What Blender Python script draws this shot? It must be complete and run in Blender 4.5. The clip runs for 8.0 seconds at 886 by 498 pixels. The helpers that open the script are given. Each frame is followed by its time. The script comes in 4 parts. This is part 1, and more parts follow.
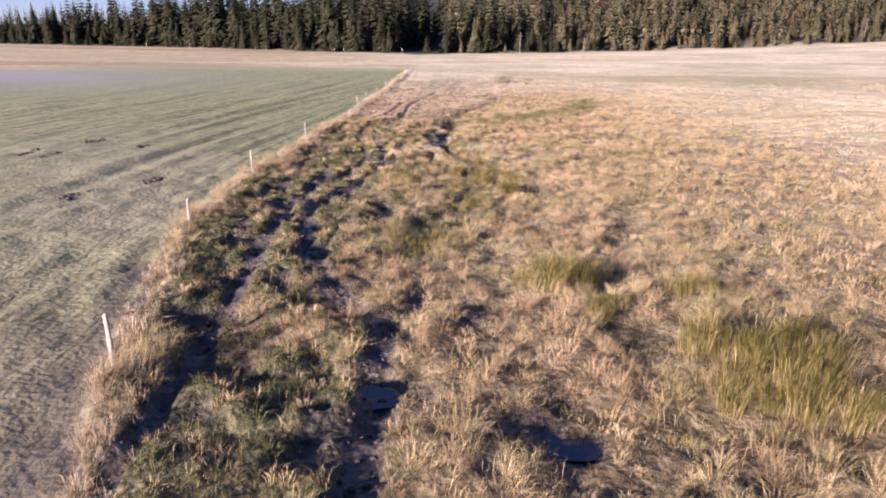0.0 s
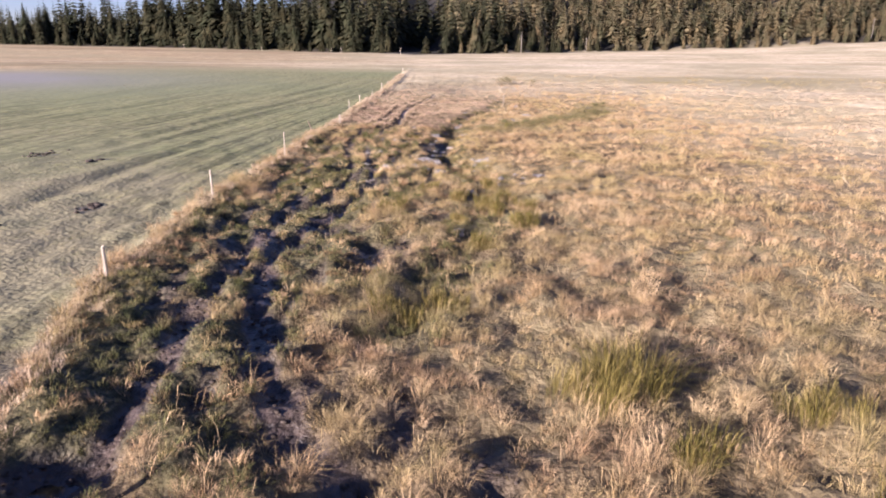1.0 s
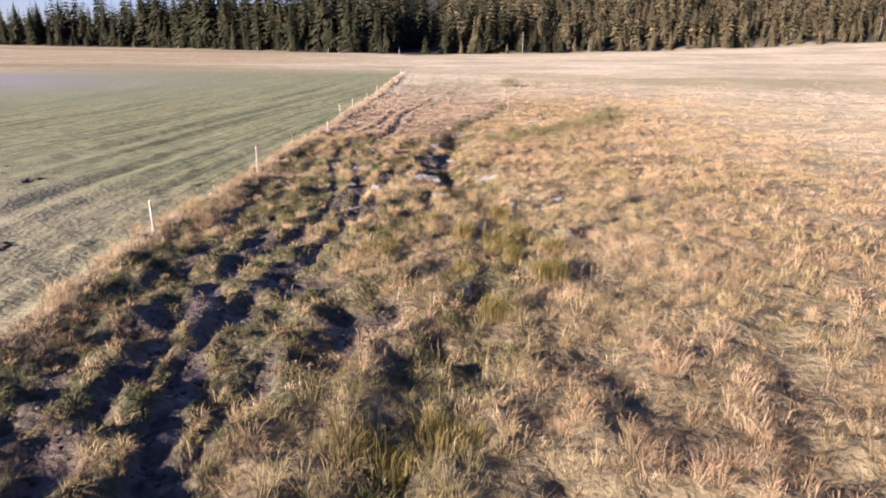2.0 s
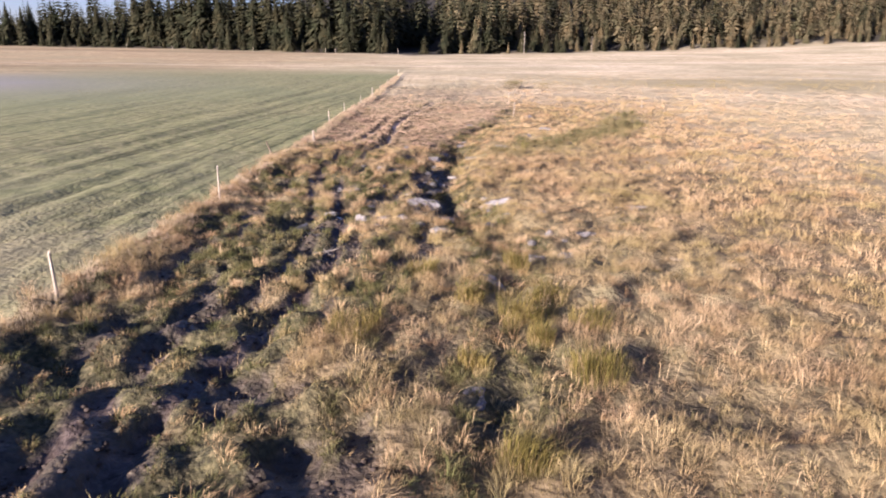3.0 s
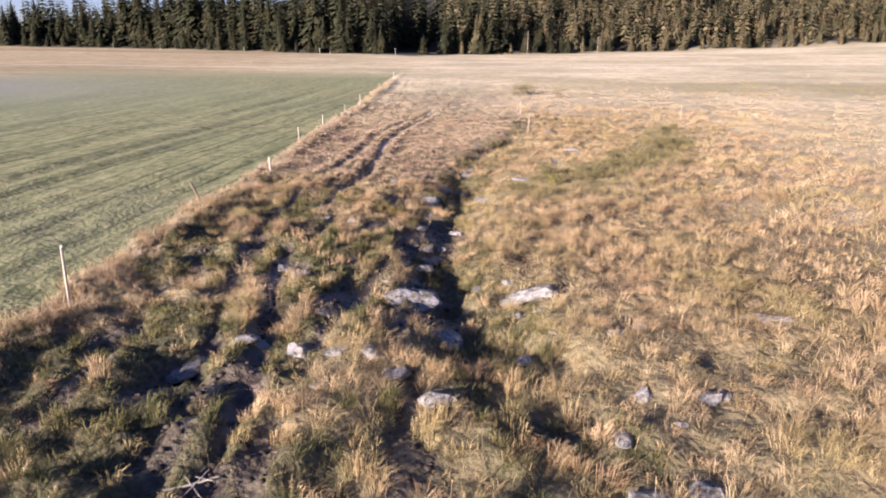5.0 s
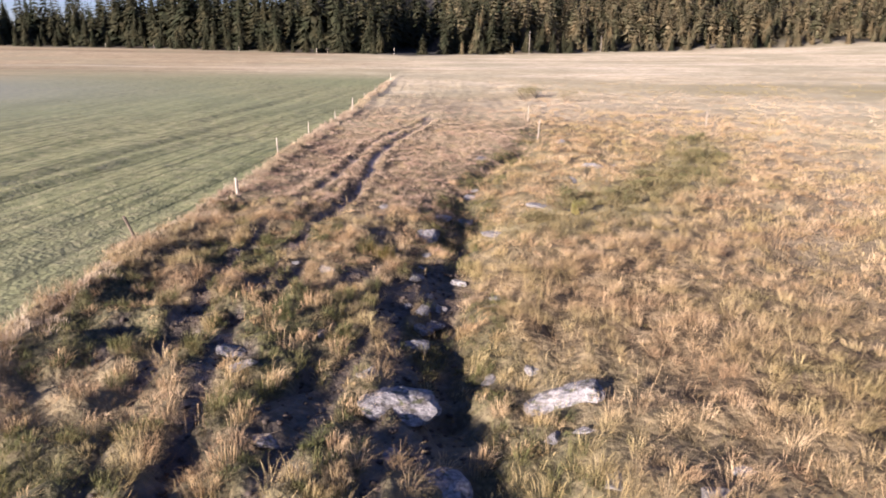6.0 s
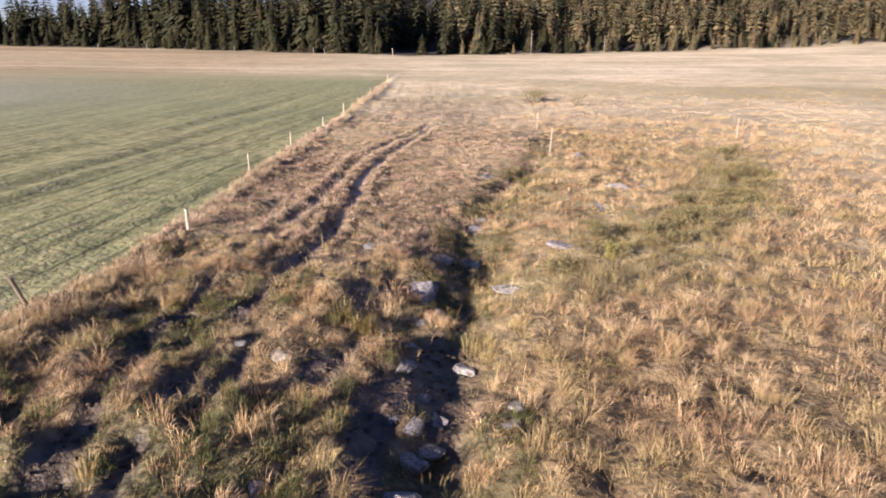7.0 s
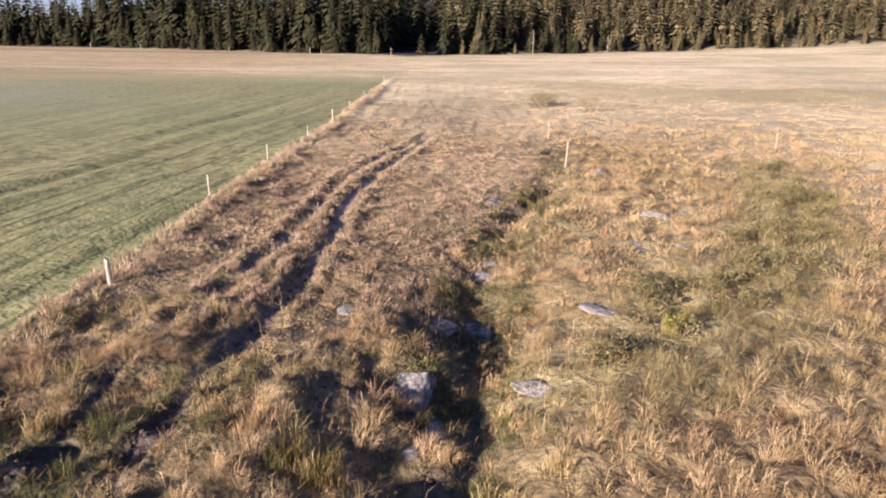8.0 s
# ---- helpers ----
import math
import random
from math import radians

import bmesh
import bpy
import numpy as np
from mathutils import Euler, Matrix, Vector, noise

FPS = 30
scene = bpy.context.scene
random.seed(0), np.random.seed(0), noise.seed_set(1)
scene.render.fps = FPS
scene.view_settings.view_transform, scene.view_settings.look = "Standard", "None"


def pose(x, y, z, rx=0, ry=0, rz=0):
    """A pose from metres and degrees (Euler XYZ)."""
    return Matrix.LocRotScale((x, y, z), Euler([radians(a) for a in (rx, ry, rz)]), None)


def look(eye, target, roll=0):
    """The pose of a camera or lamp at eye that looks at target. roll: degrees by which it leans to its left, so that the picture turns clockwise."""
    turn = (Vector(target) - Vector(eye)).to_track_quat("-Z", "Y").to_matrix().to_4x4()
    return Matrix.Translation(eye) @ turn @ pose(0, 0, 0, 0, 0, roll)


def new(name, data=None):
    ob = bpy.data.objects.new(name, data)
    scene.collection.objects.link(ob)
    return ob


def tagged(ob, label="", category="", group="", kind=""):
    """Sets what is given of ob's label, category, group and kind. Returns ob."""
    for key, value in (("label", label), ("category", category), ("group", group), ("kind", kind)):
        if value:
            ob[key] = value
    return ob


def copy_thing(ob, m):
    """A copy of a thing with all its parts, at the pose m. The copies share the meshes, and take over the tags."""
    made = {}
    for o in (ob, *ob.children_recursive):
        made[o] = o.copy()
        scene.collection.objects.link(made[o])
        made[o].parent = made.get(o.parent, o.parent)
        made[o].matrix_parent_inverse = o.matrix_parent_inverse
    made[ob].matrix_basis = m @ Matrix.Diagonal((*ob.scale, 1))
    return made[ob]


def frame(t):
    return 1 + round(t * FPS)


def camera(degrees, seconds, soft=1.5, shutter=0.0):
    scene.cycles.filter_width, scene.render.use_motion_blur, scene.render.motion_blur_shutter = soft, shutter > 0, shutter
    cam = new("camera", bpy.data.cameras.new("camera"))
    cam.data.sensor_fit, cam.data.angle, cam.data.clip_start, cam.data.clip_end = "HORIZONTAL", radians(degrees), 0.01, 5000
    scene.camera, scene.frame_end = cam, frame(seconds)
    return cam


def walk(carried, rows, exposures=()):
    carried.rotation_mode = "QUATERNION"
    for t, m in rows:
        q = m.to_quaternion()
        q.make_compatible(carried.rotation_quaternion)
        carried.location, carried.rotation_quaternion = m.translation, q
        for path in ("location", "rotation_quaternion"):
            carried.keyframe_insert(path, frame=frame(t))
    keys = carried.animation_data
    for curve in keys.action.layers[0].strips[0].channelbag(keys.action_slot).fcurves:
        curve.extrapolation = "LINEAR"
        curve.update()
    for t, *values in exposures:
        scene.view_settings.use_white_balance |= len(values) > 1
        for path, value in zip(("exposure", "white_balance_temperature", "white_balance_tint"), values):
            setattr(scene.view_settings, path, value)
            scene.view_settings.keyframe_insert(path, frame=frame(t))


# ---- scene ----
cam = camera(67.0, 8.0, soft=1.92, shutter=0.1)
PATH = [
    (0.0, pose(0.0, 0.0, 4.5, 74.02, -0.67, 0.19)),
    (0.5, pose(-0.019, 2.338, 4.489, 74.05, -0.65, 0.18)),
    (1.0, pose(-0.036, 4.638, 4.482, 74.06, -0.63, 0.15)),
    (1.5, pose(-0.048, 6.906, 4.482, 74.08, -0.62, 0.13)),
    (3.0, pose(-0.08, 13.612, 4.52, 74.10, -0.52, 0.1)),
    (3.5, pose(-0.088, 15.824, 4.539, 74.11, -0.53, 0.09)),
    (4.0, pose(-0.095, 18.025, 4.557, 74.13, -0.56, 0.08)),
    (4.5, pose(-0.103, 20.209, 4.582, 74.13, -0.55, 0.07)),
    (6.0, pose(-0.114, 26.614, 4.661, 74.12, -0.54, 0.05)),
    (6.5, pose(-0.114, 28.745, 4.691, 74.12, -0.57, 0.04)),
    (7.0, pose(-0.118, 30.859, 4.732, 74.11, -0.56, 0.04)),
    (7.5, pose(-0.122, 32.959, 4.761, 74.11, -0.59, 0.03)),
    (8.0, pose(-0.12, 35.048, 4.795, 74.10, -0.58, 0.02)),
]
walk(cam, PATH, [(0.0, 1.61, 5780, 18), (1.5, 1.62, 5960, 16), (3.0, 1.62, 6020, 16), (6.0, 1.59, 5980, 13), (8.0, 1.51, 6380, 13)])

# ---- light ----
SUN_EL, SUN_AZ = 14.0, 225.0   # degrees; azimuth clockwise from +y
world = bpy.data.worlds.new("sky")
world.use_nodes = True
scene.world = world
wn = world.node_tree.nodes
sky = wn.new("ShaderNodeTexSky")
sky.sky_type, sky.sun_disc = "NISHITA", False
sky.sun_elevation, sky.sun_rotation = radians(SUN_EL), radians(SUN_AZ)
sky.air_density, sky.dust_density, sky.ozone_density = 1.0, 0.0, 1.6
wn["Background"].inputs["Strength"].default_value = 0.043
tint = wn.new("ShaderNodeMix")   # clear mountain air: a little more violet than the model sky
tint.data_type, tint.blend_type = "RGBA", "MULTIPLY"
tint.inputs[0].default_value, tint.inputs[7].default_value = 1.0, (0.92, 0.89, 1.36, 1)
world.node_tree.links.new(sky.outputs[0], tint.inputs[6])
world.node_tree.links.new(tint.outputs[2], wn["Background"].inputs[0])
sun = new("sun", bpy.data.lights.new("sun", "SUN"))
sun.data.energy, sun.data.angle, sun.data.color = 6.3, radians(0.6), (1.0, 0.85, 0.75)
az, el = radians(SUN_AZ), radians(SUN_EL)
sun_dir = Vector((math.sin(az) * math.cos(el), math.cos(az) * math.cos(el), math.sin(el)))
sun.matrix_world = look(sun_dir * 300, (0, 0, 0))


# ---- noise and the lie of the land ----
def lattice(ix, iy, seed):
    h = (ix.astype(np.int64) * 374761393 + iy.astype(np.int64) * 668265263 + seed * 1442695041) & 0xFFFFFFFF
    h = ((h ^ (h >> 13)) * 1274126177) & 0xFFFFFFFF
    h = ((h ^ (h >> 16)) * 2246822519) & 0xFFFFFFFF
    return (h & 0xFFFFFF) / float(0xFFFFFF)


def vnoise(x, y, size, seed=0):
    """Value noise, 0 to 1, with lumps about size metres across."""
    u, v = np.asarray(x, float) / size, np.asarray(y, float) / size
    iu, iv = np.floor(u), np.floor(v)
    fu, fv = u - iu, v - iv
    fu, fv = fu * fu * (3 - 2 * fu), fv * fv * (3 - 2 * fv)
    a, b = lattice(iu, iv, seed), lattice(iu + 1, iv, seed)
    c, d = lattice(iu, iv + 1, seed), lattice(iu + 1, iv + 1, seed)
    return (a * (1 - fu) + b * fu) * (1 - fv) + (c * (1 - fu) + d * fu) * fv


def fbm(x, y, size, seed=0, octaves=3):
    total, amp, norm = 0.0, 1.0, 0.0
    for k in range(octaves):
        total = total + amp * vnoise(x + 17.3 * k, y - 9.1 * k, size / 2 ** k, seed + k)
        norm, amp = norm + amp, amp * 0.5
    return total / norm


def smooth(v, lo, hi):
    w = np.clip((np.asarray(v, float) - lo) / (hi - lo), 0, 1)
    return w * w * (3 - 2 * w)


def away(x, y, line):
    """Distance from each place to a line of points in plan."""
    x, y = np.asarray(x, float), np.asarray(y, float)
    best = np.full(x.shape, 1e9)
    for (ax, ay), (bx, by) in zip(line[:-1], line[1:]):
        dx, dy = bx - ax, by - ay
        k = np.clip(((x - ax) * dx + (y - ay) * dy) / (dx * dx + dy * dy), 0, 1)
        best = np.minimum(best, np.hypot(x - ax - k * dx, y - ay - k * dy))
    return best


# plan: field edge, wheel ruts, rocky hollow, forest edge
EDGE_Y = [-60, 0, 6.3, 9.3, 17, 25, 33, 42, 54, 61, 75, 112, 400]
EDGE_X = [-2, -2.6, -4.1, -5.1, -7.0, -7.6, -7.4, -7.3, -7.0, -7.0, -6.5, -6.1, -6.1]
RUT_L = [(-2.6, -12), (-3.4, 4), (-3.9, 11), (-4.2, 14.3), (-4.5, 17.5), (-4.7, 20.5), (-4.4, 24.3), (-3.7, 26.3), (-3.4, 28.8), (-3.7, 31.5),
         (-4.4, 35), (-4.9, 38), (-4.9, 41), (-4.8, 45), (-4.3, 48), (-3.95, 50.5), (-3.8, 54.3), (-3.6, 58), (-3.05, 61.7), (-2.1, 65), (-1.3, 68), (-0.9, 71)]
RUT_R = [(-0.4, -12), (-0.8, 4), (-1.0, 10.8), (-1.9, 12), (-2.6, 13.5), (-3.3, 15.8), (-3.9, 18.6), (-3.8, 21.2), (-3.0, 25), (-2.6, 27.6),
         (-2.8, 31), (-3.5, 35), (-3.9, 38), (-3.8, 42), (-3.4, 45), (-3.0, 48), (-2.85, 51.5), (-3.0, 55.5), (-2.4, 60), (-1.5, 65), (-0.6, 69.5)]
EDGE_RUT = [(-3.2, 2), (-4.2, 5.5), (-5.0, 8.2), (-5.85, 11), (-6.6, 14)]
RUSH_SHADE = [(-0.9, 15.5), (0.0, 18.5), (0.7, 21.5), (1.3, 25.0), (1.5, 28.0), (1.2, 30.5)]   # olive rushy belt above the hollow, with cast shade worked into colour and dip
HOLLOW = [(1.2, 30.5), (0.6, 34), (0.0, 38), (-0.1, 41), (0.1, 44), (0.6, 47.5), (1.3, 51), (2.2, 54), (3.6, 58), (4.6, 61), (5.2, 65)]
SCRAPES = [(-12.0, 20.8, 0.45), (-17.2, 29.3, 0.35), (-17.6, 33.9, 0.5), (-10.7, 24.4, 0.35), (-18.6, 29.8, 0.3), (-14.6, 32.6, 0.3)]
PUDDLES = [(-4.3, 10.8, 0.42), (-0.8, 8.6, 0.5), (1.4, 7.2, 0.4), (-4.0, 31.7, 0.38), (-3.2, 32.7, 0.24), (-1.9, 33.0, 0.2)]
# stones as (x, y, half width, height over half width)
STEP_STONES = [(-0.15, 30.44, .21, .6), (-1.77, 30.61, .12, .6), (-0.77, 31.36, .22, .5), (-1.25, 31.91, .19, .7), (-1.74, 31.96, .20, .35), (-4.13, 31.97, .32, .4),
               (-0.66, 32.13, .2, .5), (-2.35, 32.18, .30, .7), (-3.3, 32.5, .2, .5), (-0.73, 33.92, .13, .6), (-0.10, 33.49, .34, .5),
               (-2.29, 34.03, .17, .5), (-0.69, 35.15, .46, .45), (-1.19, 35.80, .2, .45), (-3.52, 36.75, .32, .4), (-0.63, 37.40, .28, .4), (-3.1, 35.8, .2, .4),
               (-2.2, 37.4, .16, .5), (-2.58, 40.38, .18, .45), (-3.42, 40.93, .14, .4), (-1.90, 46.63, .18, .4)]
HOLLOW_STONES = [(0.41, 22.06, .27, .33), (0.89, 26.6, .30, .45), (0.65, 32.6, .19, .7), (1.27, 32.25, .16, .6), (1.39, 34.42, .2, .5), (1.80, 34.46, .22, .6), (1.70, 35.50, .46, .5),
                 (0.64, 36.37, .15, .5), (1.38, 36.45, .14, .6), (-0.51, 38.48, .2, .6), (-0.25, 38.75, .17, .6), (-0.47, 39.05, .18, .6), (-0.78, 39.2, .1, .6), (-0.14, 39.4, .18, .5),
                 (-0.40, 39.85, .13, .5), (-0.69, 40.6, .2, .6), (0.30, 40.95, .21, .7), (-0.66, 41.4, .17, .5), (-0.50, 42.55, .19, .4), (-0.21, 43.1, .25, .55), (-0.62, 44.3, .54, .33),
                 (1.40, 43.95, .36, .35), (-0.22, 46.7, .34, .35), (0.55, 47.35, .55, .35)]
MEADOW_STONES = [(5.39, 28.51, .24, .4), (2.18, 28.55, .23, .5), (2.83, 28.6, .24, .6), (2.09, 29.61, .17, .5), (2.99, 30.10, .1, .6), (3.55, 30.89, .24, .5), (3.95, 30.95, .16, .5),
                 (2.83, 30.93, .2, .6), (5.85, 31.18, .1, .5), (2.82, 32.77, .18, .5), (1.89, 33.20, .2, .5), (3.42, 33.42, .13, .5), (5.7, 33.45, .42, .35), (0.88, 38.87, .13, .5),
                 (0.96, 39.45, .17, .5), (2.84, 46.6, .34, .35), (0.70, 49.55, .36, .35), (1.02, 50.2, .2, .35), (4.71, 50.65, .34, .35), (5.78, 50.8, .18, .5), (5.99, 53.75, .38, .35),
                 (7.22, 54.65, .16, .5), (1.43, 55.4, .42, .35), (7.9, 59.3, .16, .5), (5.75, 60.1, .24, .6)]
ROCKS = STEP_STONES + HOLLOW_STONES + MEADOW_STONES
SCRUB = [(12.3, 61.3), (11.9, 58.5), (10.2, 54.0), (8.4, 50.6), (6.3, 48.2), (4.7, 46.4), (3.5, 44.8), (2.1, 44.0)]
WOOD_X = [-400, -150, -95, -60, -20, -8, 10, 50, 140, 200, 420]
WOOD_Y = [250, 238, 236, 222, 209, 207, 214, 231, 255, 262, 280]


def stony(x, y):
    """True where a stone lies bare of grass."""
    bare = np.zeros(np.shape(x), bool)
    for rx_, ry_, rs, rf in ROCKS:
        bare |= ((x - rx_) / (rs * 0.75)) ** 2 + ((y - ry_ + 0.06) / (rs * 0.6 + 0.06)) ** 2 < 1
    return bare


def field_side(x, y):
    """1 in the mown field, 0 in the rough pasture."""
    x, y = np.asarray(x, float), np.asarray(y, float)
    wob = 0.35 * (vnoise(x, y, 1.1, 5) - 0.5)
    side = smooth(np.interp(y, EDGE_Y, EDGE_X) - x + wob, -0.1, 0.25)
    far = 119 + 0.25 * (np.clip(x, -80, 0) + 6) + 8 * (vnoise(x, y, 14, 6) - 0.5)
    return side * (1 - smooth(y, far - 18, far + 11))


def lie(x, y):
    """The smooth lie of the land."""
    x, y = np.asarray(x, float), np.asarray(y, float)
    z = 0.02 * (np.hypot(y - 45, 25) + (y - 45)) - 0.15
    w = smooth(y, 80, 220)
    z = z + w * (np.where(x < 0, 0.35, 3.0) * (np.clip(x, -260, 260) / 130) ** 2 - 0.7)
    beyond = np.clip(y - np.interp(x, WOOD_X, WOOD_Y) - 34 * np.exp(-((x + 8) / 9) ** 2), 0, 260)
    rise = np.interp(x, [-220, -110, -50, 10, 50, 120, 250], [0.01, 0.07, 0.16, 0.27, 0.40, 0.44, 0.42])
    return z + beyond * rise


def mud(x, y):
    """How bare and trodden the ground is, 0 to 1."""
    x, y = np.asarray(x, float), np.asarray(y, float)
    wob = 0.34 * (vnoise(x, y, 0.55, 31) - 0.5)
    near = 1 - smooth(np.asarray(y, float), 58, 74)
    thin = 0.07 * smooth(y, 24, 28)
    ruts = np.maximum(1 - smooth(away(x, y, RUT_L) + wob + thin, 0.10, 0.26), 1 - smooth(away(x, y, RUT_R) + wob + thin - 0.05 * (1 - smooth(y, 15, 20)), 0.13, 0.30))
    left = np.interp(y, EDGE_Y, EDGE_X)
    reach = np.interp(y, [6, 14, 24, 30, 44, 50], [2.0, 0.2, -1.2, 0.2, 0.4, -2.5])
    trodden = smooth(x - left, 0.9, 1.8) * (1 - smooth(x - reach, -0.8, 0.8)) * smooth(y, 4, 8) * (1 - smooth(y, 41, 48))
    paths = smooth(fbm(x * 1.9 + 0.25 * np.sin(y * 0.5), y * 0.55, 1.0, 40, 2) + 0.05 * smooth(y, 26, 30) * (1 - smooth(y, 42, 46)) + 0.06 * smooth(y, 36, 39) * (1 - smooth(y, 42, 46)) * smooth(x, -3.6, -2.4), 0.63, 0.70)
    poached = 0.8 * paths * trodden
    edge = 0.7 * (1 - smooth(away(x, y, EDGE_RUT) + 2 * wob, 0.15, 0.5))
    for px, py, pr in SCRAPES:
        edge = np.maximum(edge, 0.8 * (1 - smooth(np.hypot(x - px - 0.05 * (y - py), (y - py) * 0.5) + 3 * wob, pr * 0.3, pr)))
    for px, py, pr in PUDDLES:
        edge = np.maximum(edge, 1 - smooth(np.hypot(x - px, y - py) + 2 * wob, pr * 0.8, pr * 1.5))
    return np.clip(np.maximum(np.maximum(ruts * (0.55 + 0.45 * near), 0.85 * poached), edge), 0, 1)


def swath_line(x, y):
    """Distance across the mowing lines, which bend away from the fence."""
    return x - 0.075 * (np.hypot(y - 38, 10) + (y - 38))


def lumps(x, y):
    """The hummocks on which the tussocks grow."""
    return fbm(x, y, 0.62, 14, 2)


def cropped(x, y):
    """Shorter, pinkish grass between the fence and the head of the hollow."""
    bank = np.interp(y, [p[1] for p in HOLLOW], [p[0] for p in HOLLOW])
    return smooth(y + 3 * (vnoise(x, y, 3, 81) - 0.5), 43, 49) * (1 - smooth(x - bank + 1.4 * (vnoise(x, y, 2, 82) - 0.5), -0.6, 0.5))


def height(x, y):
    x, y = np.asarray(x, float), np.asarray(y, float)
    f = field_side(x, y)
    z = lie(x, y)
    rough = ((0.24 - 0.10 * grazed(x, y)) * (fbm(x, y, 2.6, 11) - 0.5) + (0.40 - 0.10 * smooth(x + 0.08 * (y - 30), 4, 12)) * (1 - 0.45 * cropped(x, y)) * (lumps(x, y) - 0.5) + 0.36 * grazed(x, y) * (fbm(x, y, 0.42, 65, 2) - 0.5)) * (1 - smooth(y, 75, 120)) + 0.35 * (fbm(x, y, 9, 17) - 0.5)
    swaths = (0.09 + 0.12 * smooth(y, 18, 34)) * (vnoise(swath_line(x, y), y * 0.03, 0.75, 23) - 0.5)
    sward = 0.14 * (fbm(x, y, 6, 21) - 0.5) + 0.16 * (fbm(x, y * 0.6, 0.55, 25, 3) - 0.5) * (1 - 0.6 * smooth(y, 22, 50)) + swaths * (1 - smooth(y, 70, 110))
    z = z + rough * (1 - f) + sward * f
    edge = np.interp(y, EDGE_Y, EDGE_X)
    z = z + 0.08 * np.exp(-((x - edge - 0.5) / 0.55) ** 2) * (1 - smooth(y, 110, 118))
    z = z - (0.13 - 0.04 * smooth(y, 42, 50)) * mud(x, y) * (1 - 0.7 * f)
    beside = np.minimum(away(x, y, RUT_L), away(x, y, RUT_R))   # turned-up banks along the dry track
    z = z + 0.08 * np.exp(-((beside - 0.42) / 0.16) ** 2) * smooth(y, 43, 48) * (1 - smooth(y, 66, 72))
    for px, py, pr in PUDDLES:
        z = z - 0.13 * np.exp(-(np.hypot(x - px, y - py) / pr) ** 2)
    sway = 1 - 0.75 * smooth(y, 46, 51)
    # shallow dip added along the rushy belt to darken it like cast shade
    z = z - 0.14 * np.exp(-((away(x, y, RUSH_SHADE) + 0.5 * (vnoise(x, y, 1.3, 35) - 0.5)) / 0.7) ** 2) * (1 - f)
    hollow = away(x + 1.1 * sway * (vnoise(x, y, 1.9, 27) - 0.5), y + 1.4 * sway * (vnoise(x, y, 2.3, 30) - 0.5), HOLLOW)
    z = z - smooth(y, 27, 37) * (0.30 + 0.25 * smooth(y, 41, 44) + 0.35 * vnoise(x, y, 3.1, 33)) * (1 - smooth(y, 46, 51) * (0.42 + 0.5 * vnoise(x, y, 1.5, 34))) * np.exp(-((hollow + 0.3 * (vnoise(x, y, 0.9, 28) - 0.5)) / (1.05 - 0.45 * smooth(y, 46, 54))) ** 2) * (1 - f)
    return z


# ---- materials ----
def shader(name, rough=0.9, spec=0.2):
    m = bpy.data.materials.new(name)
    m.use_nodes = True
    n = m.node_tree.nodes
    b = n["Principled BSDF"]
    b.inputs["Roughness"].default_value = rough
    b.inputs["Specular IOR Level"].default_value = spec
    return m, n, m.node_tree.links, b


def ramp(n, stops):
    r = n.new("ShaderNodeValToRGB")
    els = r.color_ramp.elements
    while len(els) < len(stops):
        els.new(0.5)
    for e, (at, c) in zip(els, stops):
        e.position, e.color = at, (*c, 1)
    return r


def noise_node(n, l, scale, detail=4, coords=None):
    t = n.new("ShaderNodeTexNoise")
    t.inputs["Scale"].default_value, t.inputs["Detail"].default_value = scale, detail
    if coords is not None:
        l.new(coords, t.inputs["Vector"])
    return t


def mix(n, l, fac, a, b, mode="MIX"):
    m = n.new("ShaderNodeMix")
    m.data_type, m.blend_type = "RGBA", mode
    for value, socket in ((fac, m.inputs[0]), (a, m.inputs[6]), (b, m.inputs[7])):
        if isinstance(value, (int, float)):
            socket.default_value = value
        elif isinstance(value, tuple):
            socket.default_value = (*value, 1)
        else:
            l.new(value, socket)
    return m.outputs[2]


def bump(n, l, bsdf, height_socket, strength, distance):
    b = n.new("ShaderNodeBump")
    b.inputs["Strength"].default_value, b.inputs["Distance"].default_value = strength, distance
    l.new(height_socket, b.inputs["Height"])
    l.new(b.outputs[0], bsdf.inputs["Normal"])


